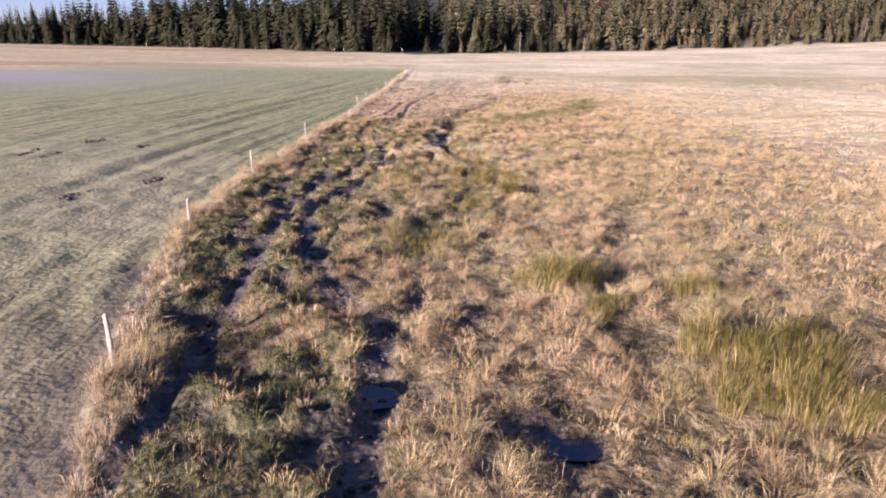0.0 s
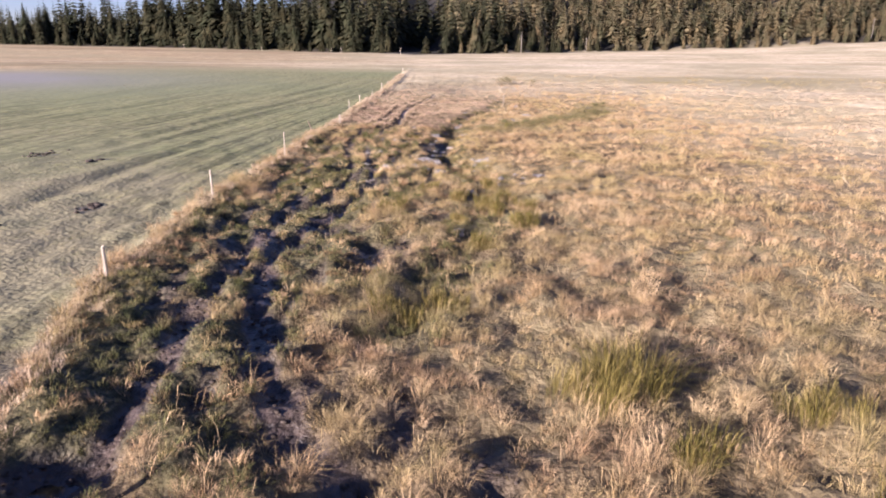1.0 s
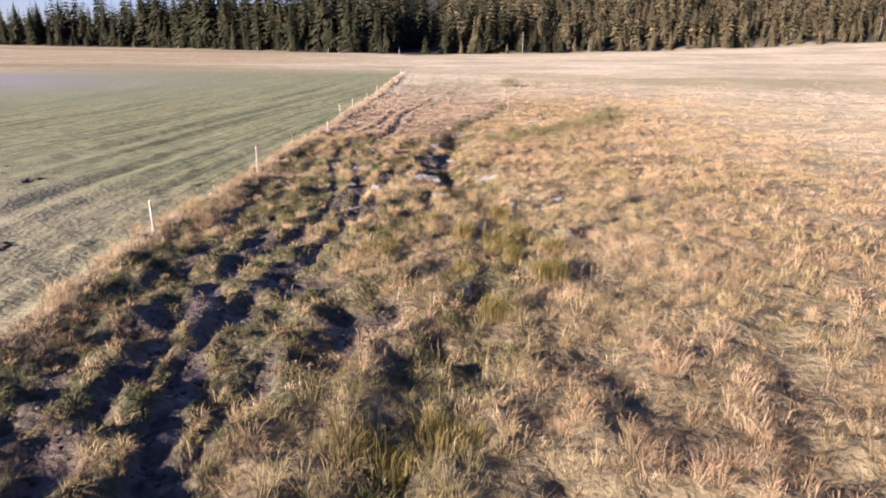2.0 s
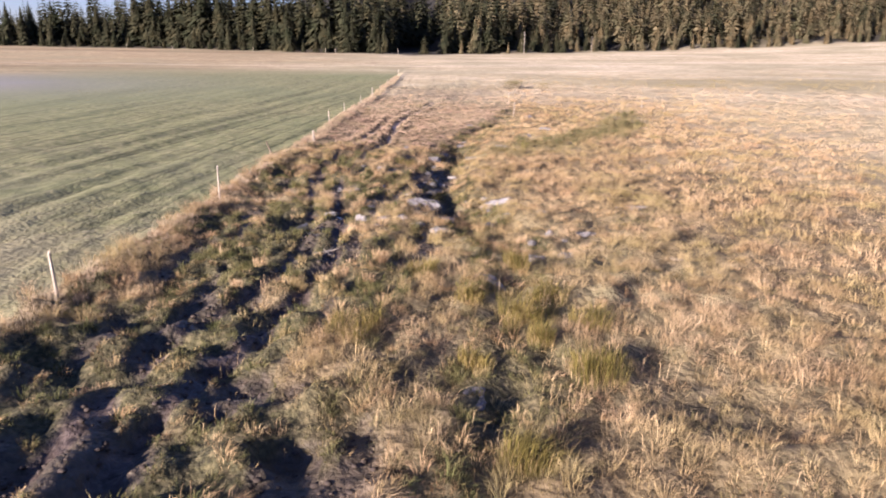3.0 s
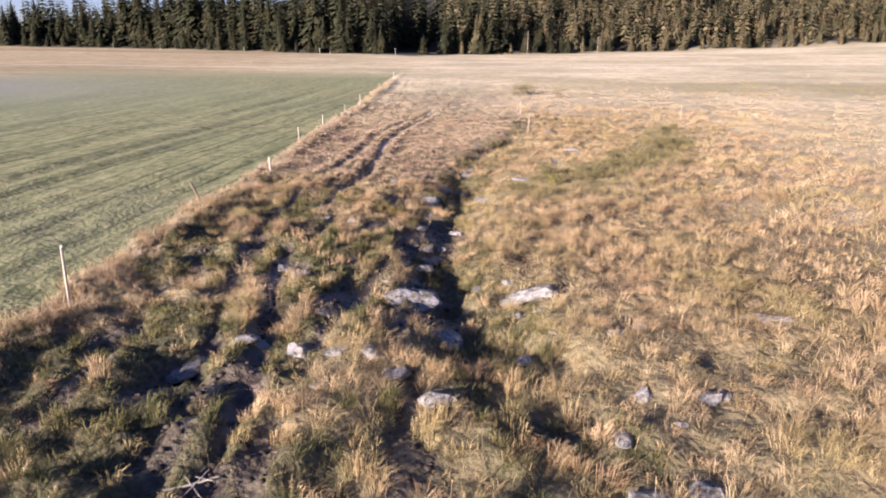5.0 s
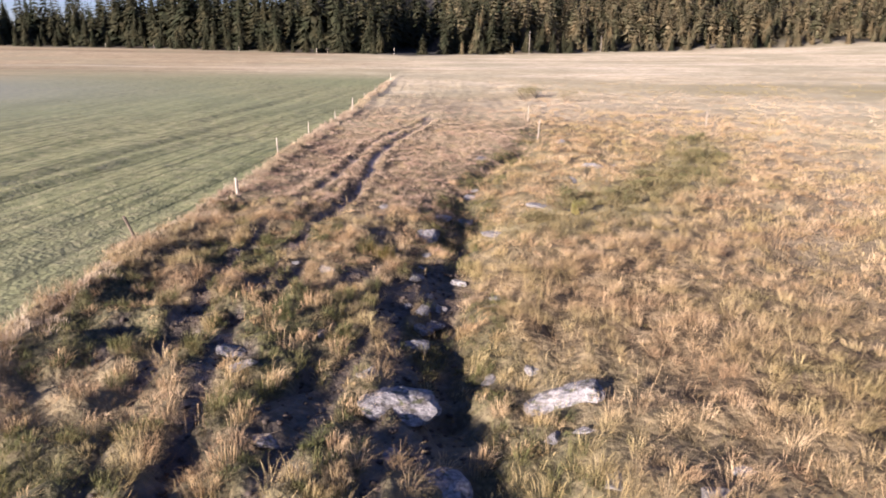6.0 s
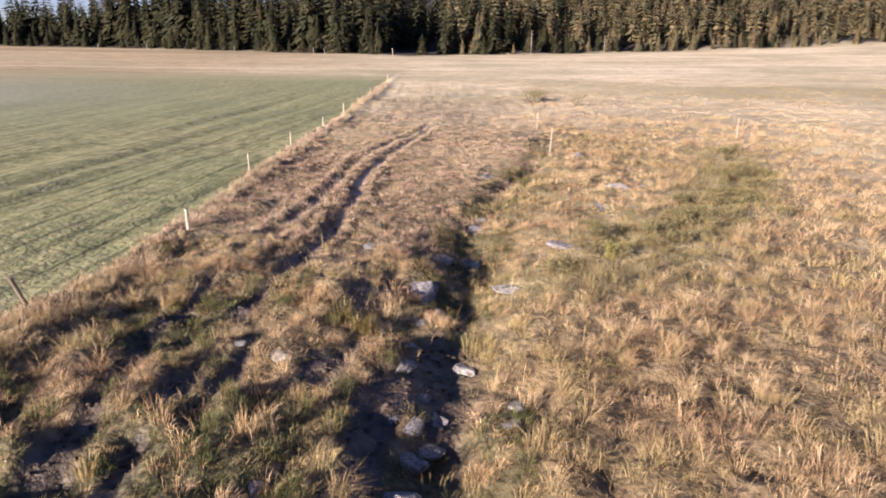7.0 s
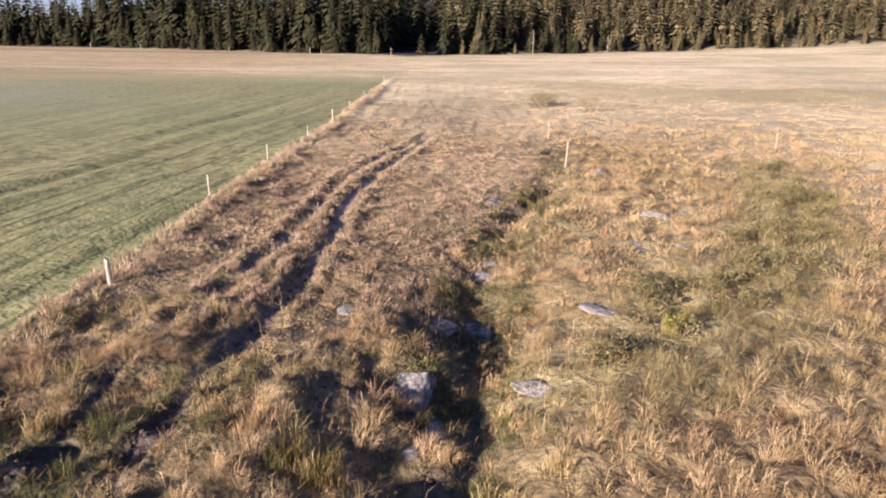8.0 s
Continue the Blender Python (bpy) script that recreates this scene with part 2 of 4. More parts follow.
def blade_material(name, stops, patch, patch_amount=0.5, patch_size=0.35, through_light=0.12, russet=None):
    """Grass: a colour per blade, shifted towards a second colour in patches."""
    m, n, l, b = shader(name, 0.75, 0.15)
    g = n.new("ShaderNodeNewGeometry")
    r = ramp(n, stops)
    clump = n.new("ShaderNodeMapRange")   # blades of one tussock keep near one colour
    clump.inputs["From Min"].default_value, clump.inputs["From Max"].default_value = 0.32, 0.68
    clump.inputs["To Max"].default_value = 0.55
    l.new(noise_node(n, l, 2.6, 3, g.outputs["Position"]).outputs[0], clump.inputs["Value"])
    blade = n.new("ShaderNodeMath")
    blade.operation, blade.use_clamp = "MULTIPLY_ADD", True
    blade.inputs[1].default_value = 0.45
    l.new(g.outputs["Random Per Island"], blade.inputs[0])
    l.new(clump.outputs[0], blade.inputs[2])
    l.new(blade.outputs[0], r.inputs[0])
    t = noise_node(n, l, patch_size, 3, g.outputs["Position"])
    s = ramp(n, [(0.42, (0, 0, 0)), (0.62, (patch_amount,) * 3)])
    l.new(t.outputs[0], s.inputs[0])
    c = mix(n, l, s.outputs[0], r.outputs[0], patch)
    if russet:
        shift = n.new("ShaderNodeVectorMath")
        shift.inputs[1].default_value = (31, 7, 3)
        l.new(g.outputs["Position"], shift.inputs[0])
        t3 = noise_node(n, l, 0.75, 4, shift.outputs[0])
        s3 = ramp(n, [(0.47, (0, 0, 0)), (0.66, (0.7, 0.7, 0.7))])
        l.new(t3.outputs[0], s3.inputs[0])
        c = mix(n, l, s3.outputs[0], c, russet)
    t2 = noise_node(n, l, patch_size * 9, 2, g.outputs["Position"])
    v = ramp(n, [(0.3, (0.72, 0.70, 0.68)), (0.7, (1.12, 1.10, 1.06))])
    l.new(t2.outputs[0], v.inputs[0])
    c = mix(n, l, 1.0, c, v.outputs[0], "MULTIPLY")
    l.new(c, b.inputs["Base Color"])
    tr = n.new("ShaderNodeBsdfTranslucent")
    l.new(c, tr.inputs["Color"])
    ms = n.new("ShaderNodeMixShader")
    ms.inputs[0].default_value = through_light
    l.new(b.outputs[0], ms.inputs[1])
    l.new(tr.outputs[0], ms.inputs[2])
    l.new(ms.outputs[0], n["Material Output"].inputs["Surface"])
    return m


def ground_material():
    m, n, l, b = shader("ground", 0.95, 0.35)
    pos = n.new("ShaderNodeNewGeometry").outputs["Position"]

    def mask(name):
        a = n.new("ShaderNodeAttribute")
        a.attribute_name = name
        return a.outputs["Fac"]
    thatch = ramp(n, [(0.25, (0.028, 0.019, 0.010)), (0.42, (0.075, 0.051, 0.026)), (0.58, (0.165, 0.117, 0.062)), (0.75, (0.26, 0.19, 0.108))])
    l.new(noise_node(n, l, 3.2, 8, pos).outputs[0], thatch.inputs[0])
    # open moor: paler and bluer than the thatch, some distance haze painted in
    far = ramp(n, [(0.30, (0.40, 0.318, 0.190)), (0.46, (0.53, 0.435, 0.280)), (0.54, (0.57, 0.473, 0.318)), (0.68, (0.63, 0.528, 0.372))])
    stretch = n.new("ShaderNodeMapping")
    stretch.inputs["Scale"].default_value = (0.016, 0.11, 0.1)
    l.new(pos, stretch.inputs["Vector"])
    l.new(noise_node(n, l, 1.6, 6, stretch.outputs[0]).outputs[0], far.inputs[0])
    grain = ramp(n, [(0.3, (0.74, 0.71, 0.67)), (0.68, (1.15, 1.15, 1.14))])
    l.new(noise_node(n, l, 0.45, 9, pos).outputs[0], grain.inputs[0])
    tan = mix(n, l, mask("west"), far.outputs[0], (0.345, 0.256, 0.140))
    streak_map = n.new("ShaderNodeMapping")
    streak_map.inputs["Scale"].default_value = (0.005, 0.05, 0.1)
    l.new(pos, streak_map.inputs["Vector"])
    sedge = ramp(n, [(0.40, (0.62, 0.57, 0.52)), (0.455, (1, 1, 1)), (0.555, (1, 1, 1)), (0.58, (1.16, 1.15, 1.12)), (0.61, (0.72, 0.68, 0.62)), (0.66, (1, 1, 1))])
    l.new(noise_node(n, l, 1.4, 7, streak_map.outputs[0]).outputs[0], sedge.inputs[0])
    tan = mix(n, l, mask("west"), tan, mix(n, l, 1.0, tan, sedge.outputs[0], "MULTIPLY"))
    tan = mix(n, l, 1.0, tan, grain.outputs[0], "MULTIPLY")
    tuft = ramp(n, [(0.34, (0.70, 0.66, 0.60)), (0.46, (1.0, 1.0, 1.0)), (0.66, (1.12, 1.12, 1.12))])
    l.new(noise_node(n, l, 1.7, 7, pos).outputs[0], tuft.inputs[0])
    tan = mix(n, l, 1.0, tan, tuft.outputs[0], "MULTIPLY")
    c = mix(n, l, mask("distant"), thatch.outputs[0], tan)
    olive = ramp(n, [(0.45, (0, 0, 0)), (0.62, (0.55, 0.55, 0.55))])
    l.new(noise_node(n, l, 0.055, 4, pos).outputs[0], olive.inputs[0])
    c = mix(n, l, olive.outputs[0], c, (0.274, 0.236, 0.129))
    # mown field: fine sward, swath lines and bare scrapes
    sward = ramp(n, [(0.28, (0.108, 0.112, 0.042)), (0.46, (0.184, 0.180, 0.076)), (0.72, (0.29, 0.258, 0.130))])
    l.new(noise_node(n, l, 2.2, 9, pos).outputs[0], sward.inputs[0])
    lines = n.new("ShaderNodeCombineXYZ")
    wide = n.new("ShaderNodeMath")
    wide.operation = "MULTIPLY"
    wide.inputs[1].default_value = 0.62
    l.new(mask("across"), wide.inputs[0])
    l.new(wide.outputs[0], lines.inputs[0])
    part_xyz = n.new("ShaderNodeSeparateXYZ")
    l.new(pos, part_xyz.inputs[0])
    along = n.new("ShaderNodeMath")
    along.operation = "MULTIPLY"
    along.inputs[1].default_value = 0.016
    l.new(part_xyz.outputs[1], along.inputs[0])
    l.new(along.outputs[0], lines.inputs[1])
    # mowing lines, with the low-sun shading of their ridges painted in
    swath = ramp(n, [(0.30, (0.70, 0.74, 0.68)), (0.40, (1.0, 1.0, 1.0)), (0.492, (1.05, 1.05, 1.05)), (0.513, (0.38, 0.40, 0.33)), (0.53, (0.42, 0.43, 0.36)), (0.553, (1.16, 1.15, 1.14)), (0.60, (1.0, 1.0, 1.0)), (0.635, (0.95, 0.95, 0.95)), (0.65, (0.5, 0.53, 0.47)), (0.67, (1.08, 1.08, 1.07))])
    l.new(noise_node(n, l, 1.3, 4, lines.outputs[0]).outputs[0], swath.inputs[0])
    worn = n.new("ShaderNodeMapRange")   # the mowing lines run out towards the far end
    worn.inputs["From Min"].default_value, worn.inputs["From Max"].default_value = 52, 92
    worn.inputs["To Min"].default_value, worn.inputs["To Max"].default_value = 1.0, 0.2
    l.new(part_xyz.outputs[1], worn.inputs["Value"])
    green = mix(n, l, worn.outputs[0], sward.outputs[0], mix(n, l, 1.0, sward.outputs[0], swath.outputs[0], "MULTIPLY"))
    fine = n.new("ShaderNodeVectorMath")
    fine.operation = "MULTIPLY"
    fine.inputs[1].default_value = (4.2, 60.0, 1.0)
    l.new(lines.outputs[0], fine.inputs[0])
    # flecks along the lines: clods together with their small shadows, as colour
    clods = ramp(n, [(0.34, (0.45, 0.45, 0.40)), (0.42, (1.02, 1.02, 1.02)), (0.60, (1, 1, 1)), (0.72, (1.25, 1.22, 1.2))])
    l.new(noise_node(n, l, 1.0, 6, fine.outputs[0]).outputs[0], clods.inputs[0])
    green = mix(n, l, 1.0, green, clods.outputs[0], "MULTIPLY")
    lush = ramp(n, [(0.40, (0, 0, 0)), (0.62, (0.6, 0.6, 0.6))])
    l.new(noise_node(n, l, 0.035, 3, pos).outputs[0], lush.inputs[0])
    green = mix(n, l, lush.outputs[0], green, (0.160, 0.180, 0.076))
    # soft grey-violet patch at the far left of the field
    c2 = mix(n, l, mask("grey_patch"), green, (0.228, 0.212, 0.212))
    green = c2
    stubble = ramp(n, [(0.35, (0, 0, 0)), (0.6, (0.75, 0.75, 0.75))])
    l.new(noise_node(n, l, 0.13, 5, pos).outputs[0], stubble.inputs[0])
    near = n.new("ShaderNodeMapRange")
    near.inputs["From Min"].default_value, near.inputs["From Max"].default_value = 26, 48
    near.inputs["To Min"].default_value, near.inputs["To Max"].default_value = 1.0, 0.0
    l.new(part_xyz.outputs[1], near.inputs["Value"])
    cover = mix(n, l, 1.0, stubble.outputs[0], near.outputs[0], "MULTIPLY")
    green = mix(n, l, cover, green, (0.262, 0.222, 0.135))
    close = n.new("ShaderNodeMapRange")
    close.inputs["From Min"].default_value, close.inputs["From Max"].default_value = 9, 17
    close.inputs["To Min"].default_value, close.inputs["To Max"].default_value = 0.88, 0.0
    l.new(part_xyz.outputs[1], close.inputs["Value"])
    green = mix(n, l, close.outputs[0], green, mix(n, l, 1.0, (0.178, 0.144, 0.086), clods.outputs[0], "MULTIPLY"))
    c = mix(n, l, mask("marsh"), c, (0.255, 0.213, 0.112))
    wander = n.new("ShaderNodeMath")
    wander.operation = "MULTIPLY_ADD"
    wander.inputs[1].default_value = 5.0
    l.new(noise_node(n, l, 0.03, 3, pos).outputs[0], wander.inputs[0])
    l.new(part_xyz.outputs[1], wander.inputs[2])
    line = ramp(n, [(0.0, (0, 0, 0)), (0.40, (0, 0, 0)), (0.48, (0.85, 0.85, 0.85)), (0.55, (0.85, 0.85, 0.85)), (0.62, (0, 0, 0)), (0.70, (0, 0, 0))])
    across_line = n.new("ShaderNodeMapRange")
    across_line.inputs["From Min"].default_value, across_line.inputs["From Max"].default_value = 127, 139
    l.new(wander.outputs[0], across_line.inputs["Value"])
    l.new(across_line.outputs[0], line.inputs[0])
    c = mix(n, l, mix(n, l, 1.0, line.outputs[0], mask("west"), "MULTIPLY"), c, (0.55, 0.45, 0.315))
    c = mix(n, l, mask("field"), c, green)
    grazed = ramp(n, [(0.3, (0.026, 0.023, 0.012)), (0.5, (0.075, 0.066, 0.030)), (0.7, (0.17, 0.135, 0.070))])
    l.new(noise_node(n, l, 9.0, 9, pos).outputs[0], grazed.inputs[0])
    c = mix(n, l, mask("grazed"), c, grazed.outputs[0])
    wet = ramp(n, [(0.35, (0.027, 0.020, 0.016)), (0.65, (0.099, 0.074, 0.061))])
    l.new(noise_node(n, l, 6, 6, pos).outputs[0], wet.inputs[0])
    dry = n.new("ShaderNodeMapRange")
    dry.inputs["From Min"].default_value, dry.inputs["From Max"].default_value = 43, 50
    l.new(part_xyz.outputs[1], dry.inputs["Value"])
    earth = mix(n, l, dry.outputs[0], wet.outputs[0], (0.25, 0.180, 0.130))
    c = mix(n, l, mask("mud"), c, earth)
    # forest floor litter, near black because the shade of the trees is painted in
    shaded_litter = ramp(n, [(0.35, (0.009, 0.008, 0.006)), (0.7, (0.026, 0.021, 0.014))])
    l.new(noise_node(n, l, 0.8, 5, pos).outputs[0], shaded_litter.inputs[0])
    c = mix(n, l, mask("wood"), c, shaded_litter.outputs[0])
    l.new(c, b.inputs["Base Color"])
    gloss = n.new("ShaderNodeMapRange")
    gloss.inputs["To Min"].default_value, gloss.inputs["To Max"].default_value = 0.95, 0.32
    l.new(mask("mud"), gloss.inputs["Value"])
    l.new(gloss.outputs[0], b.inputs["Roughness"])
    bump(n, l, b, noise_node(n, l, 7, 8, pos).outputs[0], 0.9, 0.12)
    calm = n.new("ShaderNodeMapRange")
    calm.inputs["To Min"].default_value, calm.inputs["To Max"].default_value = 0.9, 0.55
    l.new(mask("field"), calm.inputs["Value"])
    still = n.new("ShaderNodeMath")
    still.operation = "MULTIPLY_ADD"
    still.inputs[1].default_value = -0.65
    l.new(mask("distant"), still.inputs[0])
    l.new(calm.outputs[0], still.inputs[2])
    still.use_clamp = True
    l.new(still.outputs[0], n["Bump"].inputs["Strength"])
    return m


def stone_material():
    m, n, l, b = shader("granite", 0.85, 0.25)
    pos = n.new("ShaderNodeTexCoord").outputs["Object"]
    info = n.new("ShaderNodeObjectInfo")
    add = n.new("ShaderNodeVectorMath")
    add.operation = "MULTIPLY_ADD"
    add.inputs[1].default_value = (1, 1, 1)
    l.new(pos, add.inputs[0])
    l.new(info.outputs["Location"], add.inputs[2])
    body = ramp(n, [(0.3, (0.115, 0.107, 0.106)), (0.5, (0.20, 0.185, 0.180)), (0.7, (0.30, 0.278, 0.268))])
    l.new(noise_node(n, l, 5, 8, add.outputs[0]).outputs[0], body.inputs[0])
    lichen = ramp(n, [(0.50, (0, 0, 0)), (0.56, (0.85, 0.85, 0.85))])
    l.new(noise_node(n, l, 7.5, 6, add.outputs[0]).outputs[0], lichen.inputs[0])
    c = mix(n, l, lichen.outputs[0], body.outputs[0], (0.33, 0.30, 0.285))
    stain = ramp(n, [(0.36, (0.5, 0.47, 0.43)), (0.46, (1, 1, 1))])
    l.new(noise_node(n, l, 2.6, 5, add.outputs[0]).outputs[0], stain.inputs[0])
    c = mix(n, l, 1.0, c, stain.outputs[0], "MULTIPLY")
    moss = ramp(n, [(0.56, (0, 0, 0)), (0.64, (0.85, 0.85, 0.85))])
    l.new(noise_node(n, l, 3.6, 5, add.outputs[0]).outputs[0], moss.inputs[0])
    c = mix(n, l, moss.outputs[0], c, (0.085, 0.085, 0.036))
    l.new(c, b.inputs["Base Color"])
    bump(n, l, b, noise_node(n, l, 16, 8, add.outputs[0]).outputs[0], 0.7, 0.04)
    return m


def soil_material():
    m, n, l, b = shader("peaty_soil", 0.8, 0.25)
    pos = n.new("ShaderNodeNewGeometry").outputs["Position"]
    r = ramp(n, [(0.3, (0.026, 0.019, 0.015)), (0.55, (0.058, 0.043, 0.034)), (0.75, (0.10, 0.076, 0.060))])
    grit = noise_node(n, l, 9, 8, pos)
    l.new(grit.outputs[0], r.inputs[0])
    l.new(r.outputs[0], b.inputs["Base Color"])
    bump(n, l, b, grit.outputs[0], 0.7, 0.03)
    return m


def wood_material(name, dark, light):
    m, n, l, b = shader(name, 0.85, 0.2)
    co = n.new("ShaderNodeTexCoord").outputs["Object"]
    mp = n.new("ShaderNodeMapping")
    mp.inputs["Scale"].default_value = (60, 60, 3)
    l.new(co, mp.inputs["Vector"])
    g = noise_node(n, l, 1.0, 6, mp.outputs[0])
    r = ramp(n, [(0.3, dark), (0.7, light)])
    l.new(g.outputs[0], r.inputs[0])
    l.new(r.outputs[0], b.inputs["Base Color"])
    bump(n, l, b, g.outputs[0], 0.5, 0.01)
    return m


def needle_material(name, stops):
    m, n, l, b = shader(name, 0.85, 0.1)
    g = n.new("ShaderNodeNewGeometry")
    info = n.new("ShaderNodeObjectInfo")
    r = ramp(n, stops)
    l.new(g.outputs["Random Per Island"], r.inputs[0])
    tint = ramp(n, [(0.0, (0.66, 0.76, 0.70)), (0.5, (0.97, 0.96, 0.95)), (1.0, (1.32, 1.18, 1.08))])
    t = noise_node(n, l, 0.22, 1, g.outputs["Position"])
    spread = n.new("ShaderNodeMapRange")
    spread.inputs["From Min"].default_value, spread.inputs["From Max"].default_value = 0.3, 0.7
    l.new(t.outputs[0], spread.inputs["Value"])
    l.new(spread.outputs[0], tint.inputs[0])
    c = mix(n, l, 1.0, r.outputs[0], tint.outputs[0], "MULTIPLY")
    l.new(c, b.inputs["Base Color"])
    return m


GROUND = ground_material()
STONE = stone_material()
SOIL = soil_material()
POSTWOOD = wood_material("weathered_post", (0.22, 0.18, 0.14), (0.50, 0.43, 0.35))
DEADWOOD = wood_material("dead_wood", (0.14, 0.12, 0.10), (0.30, 0.26, 0.22))
DARKWOOD = wood_material("dark_post", (0.08, 0.06, 0.045), (0.22, 0.17, 0.12))
BARK = wood_material("bark", (0.05, 0.04, 0.03), (0.14, 0.11, 0.085))
NEEDLES = needle_material("spruce_needles", [(0.0, (0.024, 0.026, 0.014)), (0.5, (0.040, 0.040, 0.021)), (1.0, (0.062, 0.058, 0.032))])
# lighter copy of the needles: browner trees with the slope's sunlight painted in
BROWN_NEEDLES = needle_material("sunlit_spruce_needles", [(0.0, (0.088, 0.075, 0.042)), (0.5, (0.138, 0.115, 0.063)), (1.0, (0.18, 0.147, 0.083))])
STRAW = blade_material("dry_grass", [(0.0, (0.17, 0.103, 0.051)), (0.28, (0.38, 0.262, 0.144)), (0.6, (0.57, 0.417, 0.243)), (1.0, (0.68, 0.528, 0.336))],
                       (0.31, 0.268, 0.098), 0.6, 0.42, russet=(0.37, 0.236, 0.132))
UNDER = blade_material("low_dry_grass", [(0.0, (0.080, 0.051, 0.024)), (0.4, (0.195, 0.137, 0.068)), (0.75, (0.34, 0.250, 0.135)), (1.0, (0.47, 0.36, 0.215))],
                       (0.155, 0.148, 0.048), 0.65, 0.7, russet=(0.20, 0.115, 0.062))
# pale grass, its blue raised a little to paint in distance haze
PALE = blade_material("pale_dry_grass", [(0.0, (0.29, 0.212, 0.138)), (0.35, (0.44, 0.345, 0.240)), (0.7, (0.53, 0.428, 0.305)), (1.0, (0.60, 0.50, 0.37))],
                      (0.32, 0.27, 0.135), 0.45, 0.12, russet=(0.38, 0.275, 0.20))
TAN = blade_material("cropped_dry_grass", [(0.0, (0.20, 0.125, 0.082)), (0.35, (0.40, 0.283, 0.195)), (0.7, (0.56, 0.422, 0.305)), (1.0, (0.65, 0.51, 0.385))],
                     (0.27, 0.215, 0.115), 0.45, 0.5, russet=(0.36, 0.235, 0.170))
GREEN = blade_material("grazed_grass", [(0.0, (0.050, 0.050, 0.018)), (0.4, (0.118, 0.114, 0.042)), (0.75, (0.215, 0.182, 0.080)), (1.0, (0.345, 0.270, 0.155))],
                       (0.078, 0.092, 0.032), 0.6, 0.8)
LIME = blade_material("fresh_rush", [(0.0, (0.09, 0.10, 0.022)), (0.5, (0.19, 0.185, 0.042)), (1.0, (0.32, 0.285, 0.085))], (0.20, 0.19, 0.05), 0.5, 1.0)
RUSH = blade_material("rush", [(0.0, (0.058, 0.050, 0.014)), (0.5, (0.145, 0.117, 0.031)), (0.85, (0.28, 0.212, 0.072)), (1.0, (0.43, 0.32, 0.15))],
                      (0.135, 0.118, 0.030), 0.4, 1.2)
MARSH = blade_material("marsh_grass", [(0.0, (0.150, 0.117, 0.048)), (0.5, (0.285, 0.228, 0.108)), (1.0, (0.43, 0.342, 0.198))], (0.235, 0.205, 0.085), 0.5, 0.1)
FIELDGRASS = blade_material("mown_grass", [(0.0, (0.105, 0.104, 0.044)), (0.6, (0.208, 0.192, 0.092)), (1.0, (0.325, 0.278, 0.16))],
                            (0.152, 0.171, 0.084), 0.5, 0.08)
HEATH = blade_material("scrub_leaf", [(0.0, (0.066, 0.057, 0.025)), (0.5, (0.165, 0.139, 0.064)), (1.0, (0.31, 0.25, 0.135))],
                       (0.105, 0.110, 0.050), 0.5, 0.8)


# ---- mesh helpers ----
def raw_mesh(name, verts, tris=None, quads=None, smooth_shade=False):
    me = bpy.data.meshes.new(name)
    verts = np.asarray(verts, np.float32)
    parts = [(a, k) for a, k in ((tris, 3), (quads, 4)) if a is not None and len(a)]
    loops = np.concatenate([np.asarray(a, np.int32).ravel() for a, _ in parts])
    totals = np.concatenate([np.full(len(a), k, np.int32) for a, k in parts])
    starts = np.concatenate([[0], np.cumsum(totals)[:-1]]).astype(np.int32)
    me.vertices.add(len(verts))
    me.vertices.foreach_set("co", verts.ravel())
    me.loops.add(len(loops))
    me.loops.foreach_set("vertex_index", loops)
    me.polygons.add(len(totals))
    me.polygons.foreach_set("loop_start", starts)
    me.polygons.foreach_set("loop_total", totals)
    me.update(calc_edges=True)
    me.validate()
    if smooth_shade:
        me.polygons.foreach_set("use_smooth", np.ones(len(totals), bool))
    return me


def part(name, mesh, material, parent, label=""):
    if isinstance(mesh, bmesh.types.BMesh):
        me = bpy.data.meshes.new(name)
        mesh.to_mesh(me)
        mesh.free()
        mesh = me
    mesh.materials.clear()
    mesh.materials.append(material)
    ob = new(name, mesh)
    ob.parent = parent
    if label:
        tagged(ob, label)
    return ob


# ---- ground ----
def spaced(lo, hi, step, grow, far_lo, far_hi):
    """Even steps between lo and hi, growing steps outside."""
    mid = list(np.arange(lo, hi, step))
    out, s, v = [], step, mid[-1]
    while v < far_hi:
        s *= grow if s > 0.22 else 1.02
        v += s
        out.append(v)
    back, s, v = [], step, lo
    while v > far_lo:
        s *= grow if s > 0.5 else 1.035
        v -= s
        back.append(v)
    return np.array(back[::-1] + mid + out)


def marsh(x, y):
    """Wetter, greener ground."""
    band = 1.1 * np.exp(-(((x - 40) / 34) ** 2 + ((y - 92 - 0.1 * x) / 11) ** 2))
    scrub = 1.1 * np.exp(-(away(x, y, SCRUB) / 1.45) ** 2)
    # olive tone of the rushy belt, partly painted shade
    rush_shade = 0.8 * np.exp(-(away(x, y, RUSH_SHADE) / 1.2) ** 2)
    return np.clip(np.maximum(np.maximum(band, scrub), rush_shade) * (0.4 + 1.1 * fbm(x, y, 7, 68)), 0, 1)


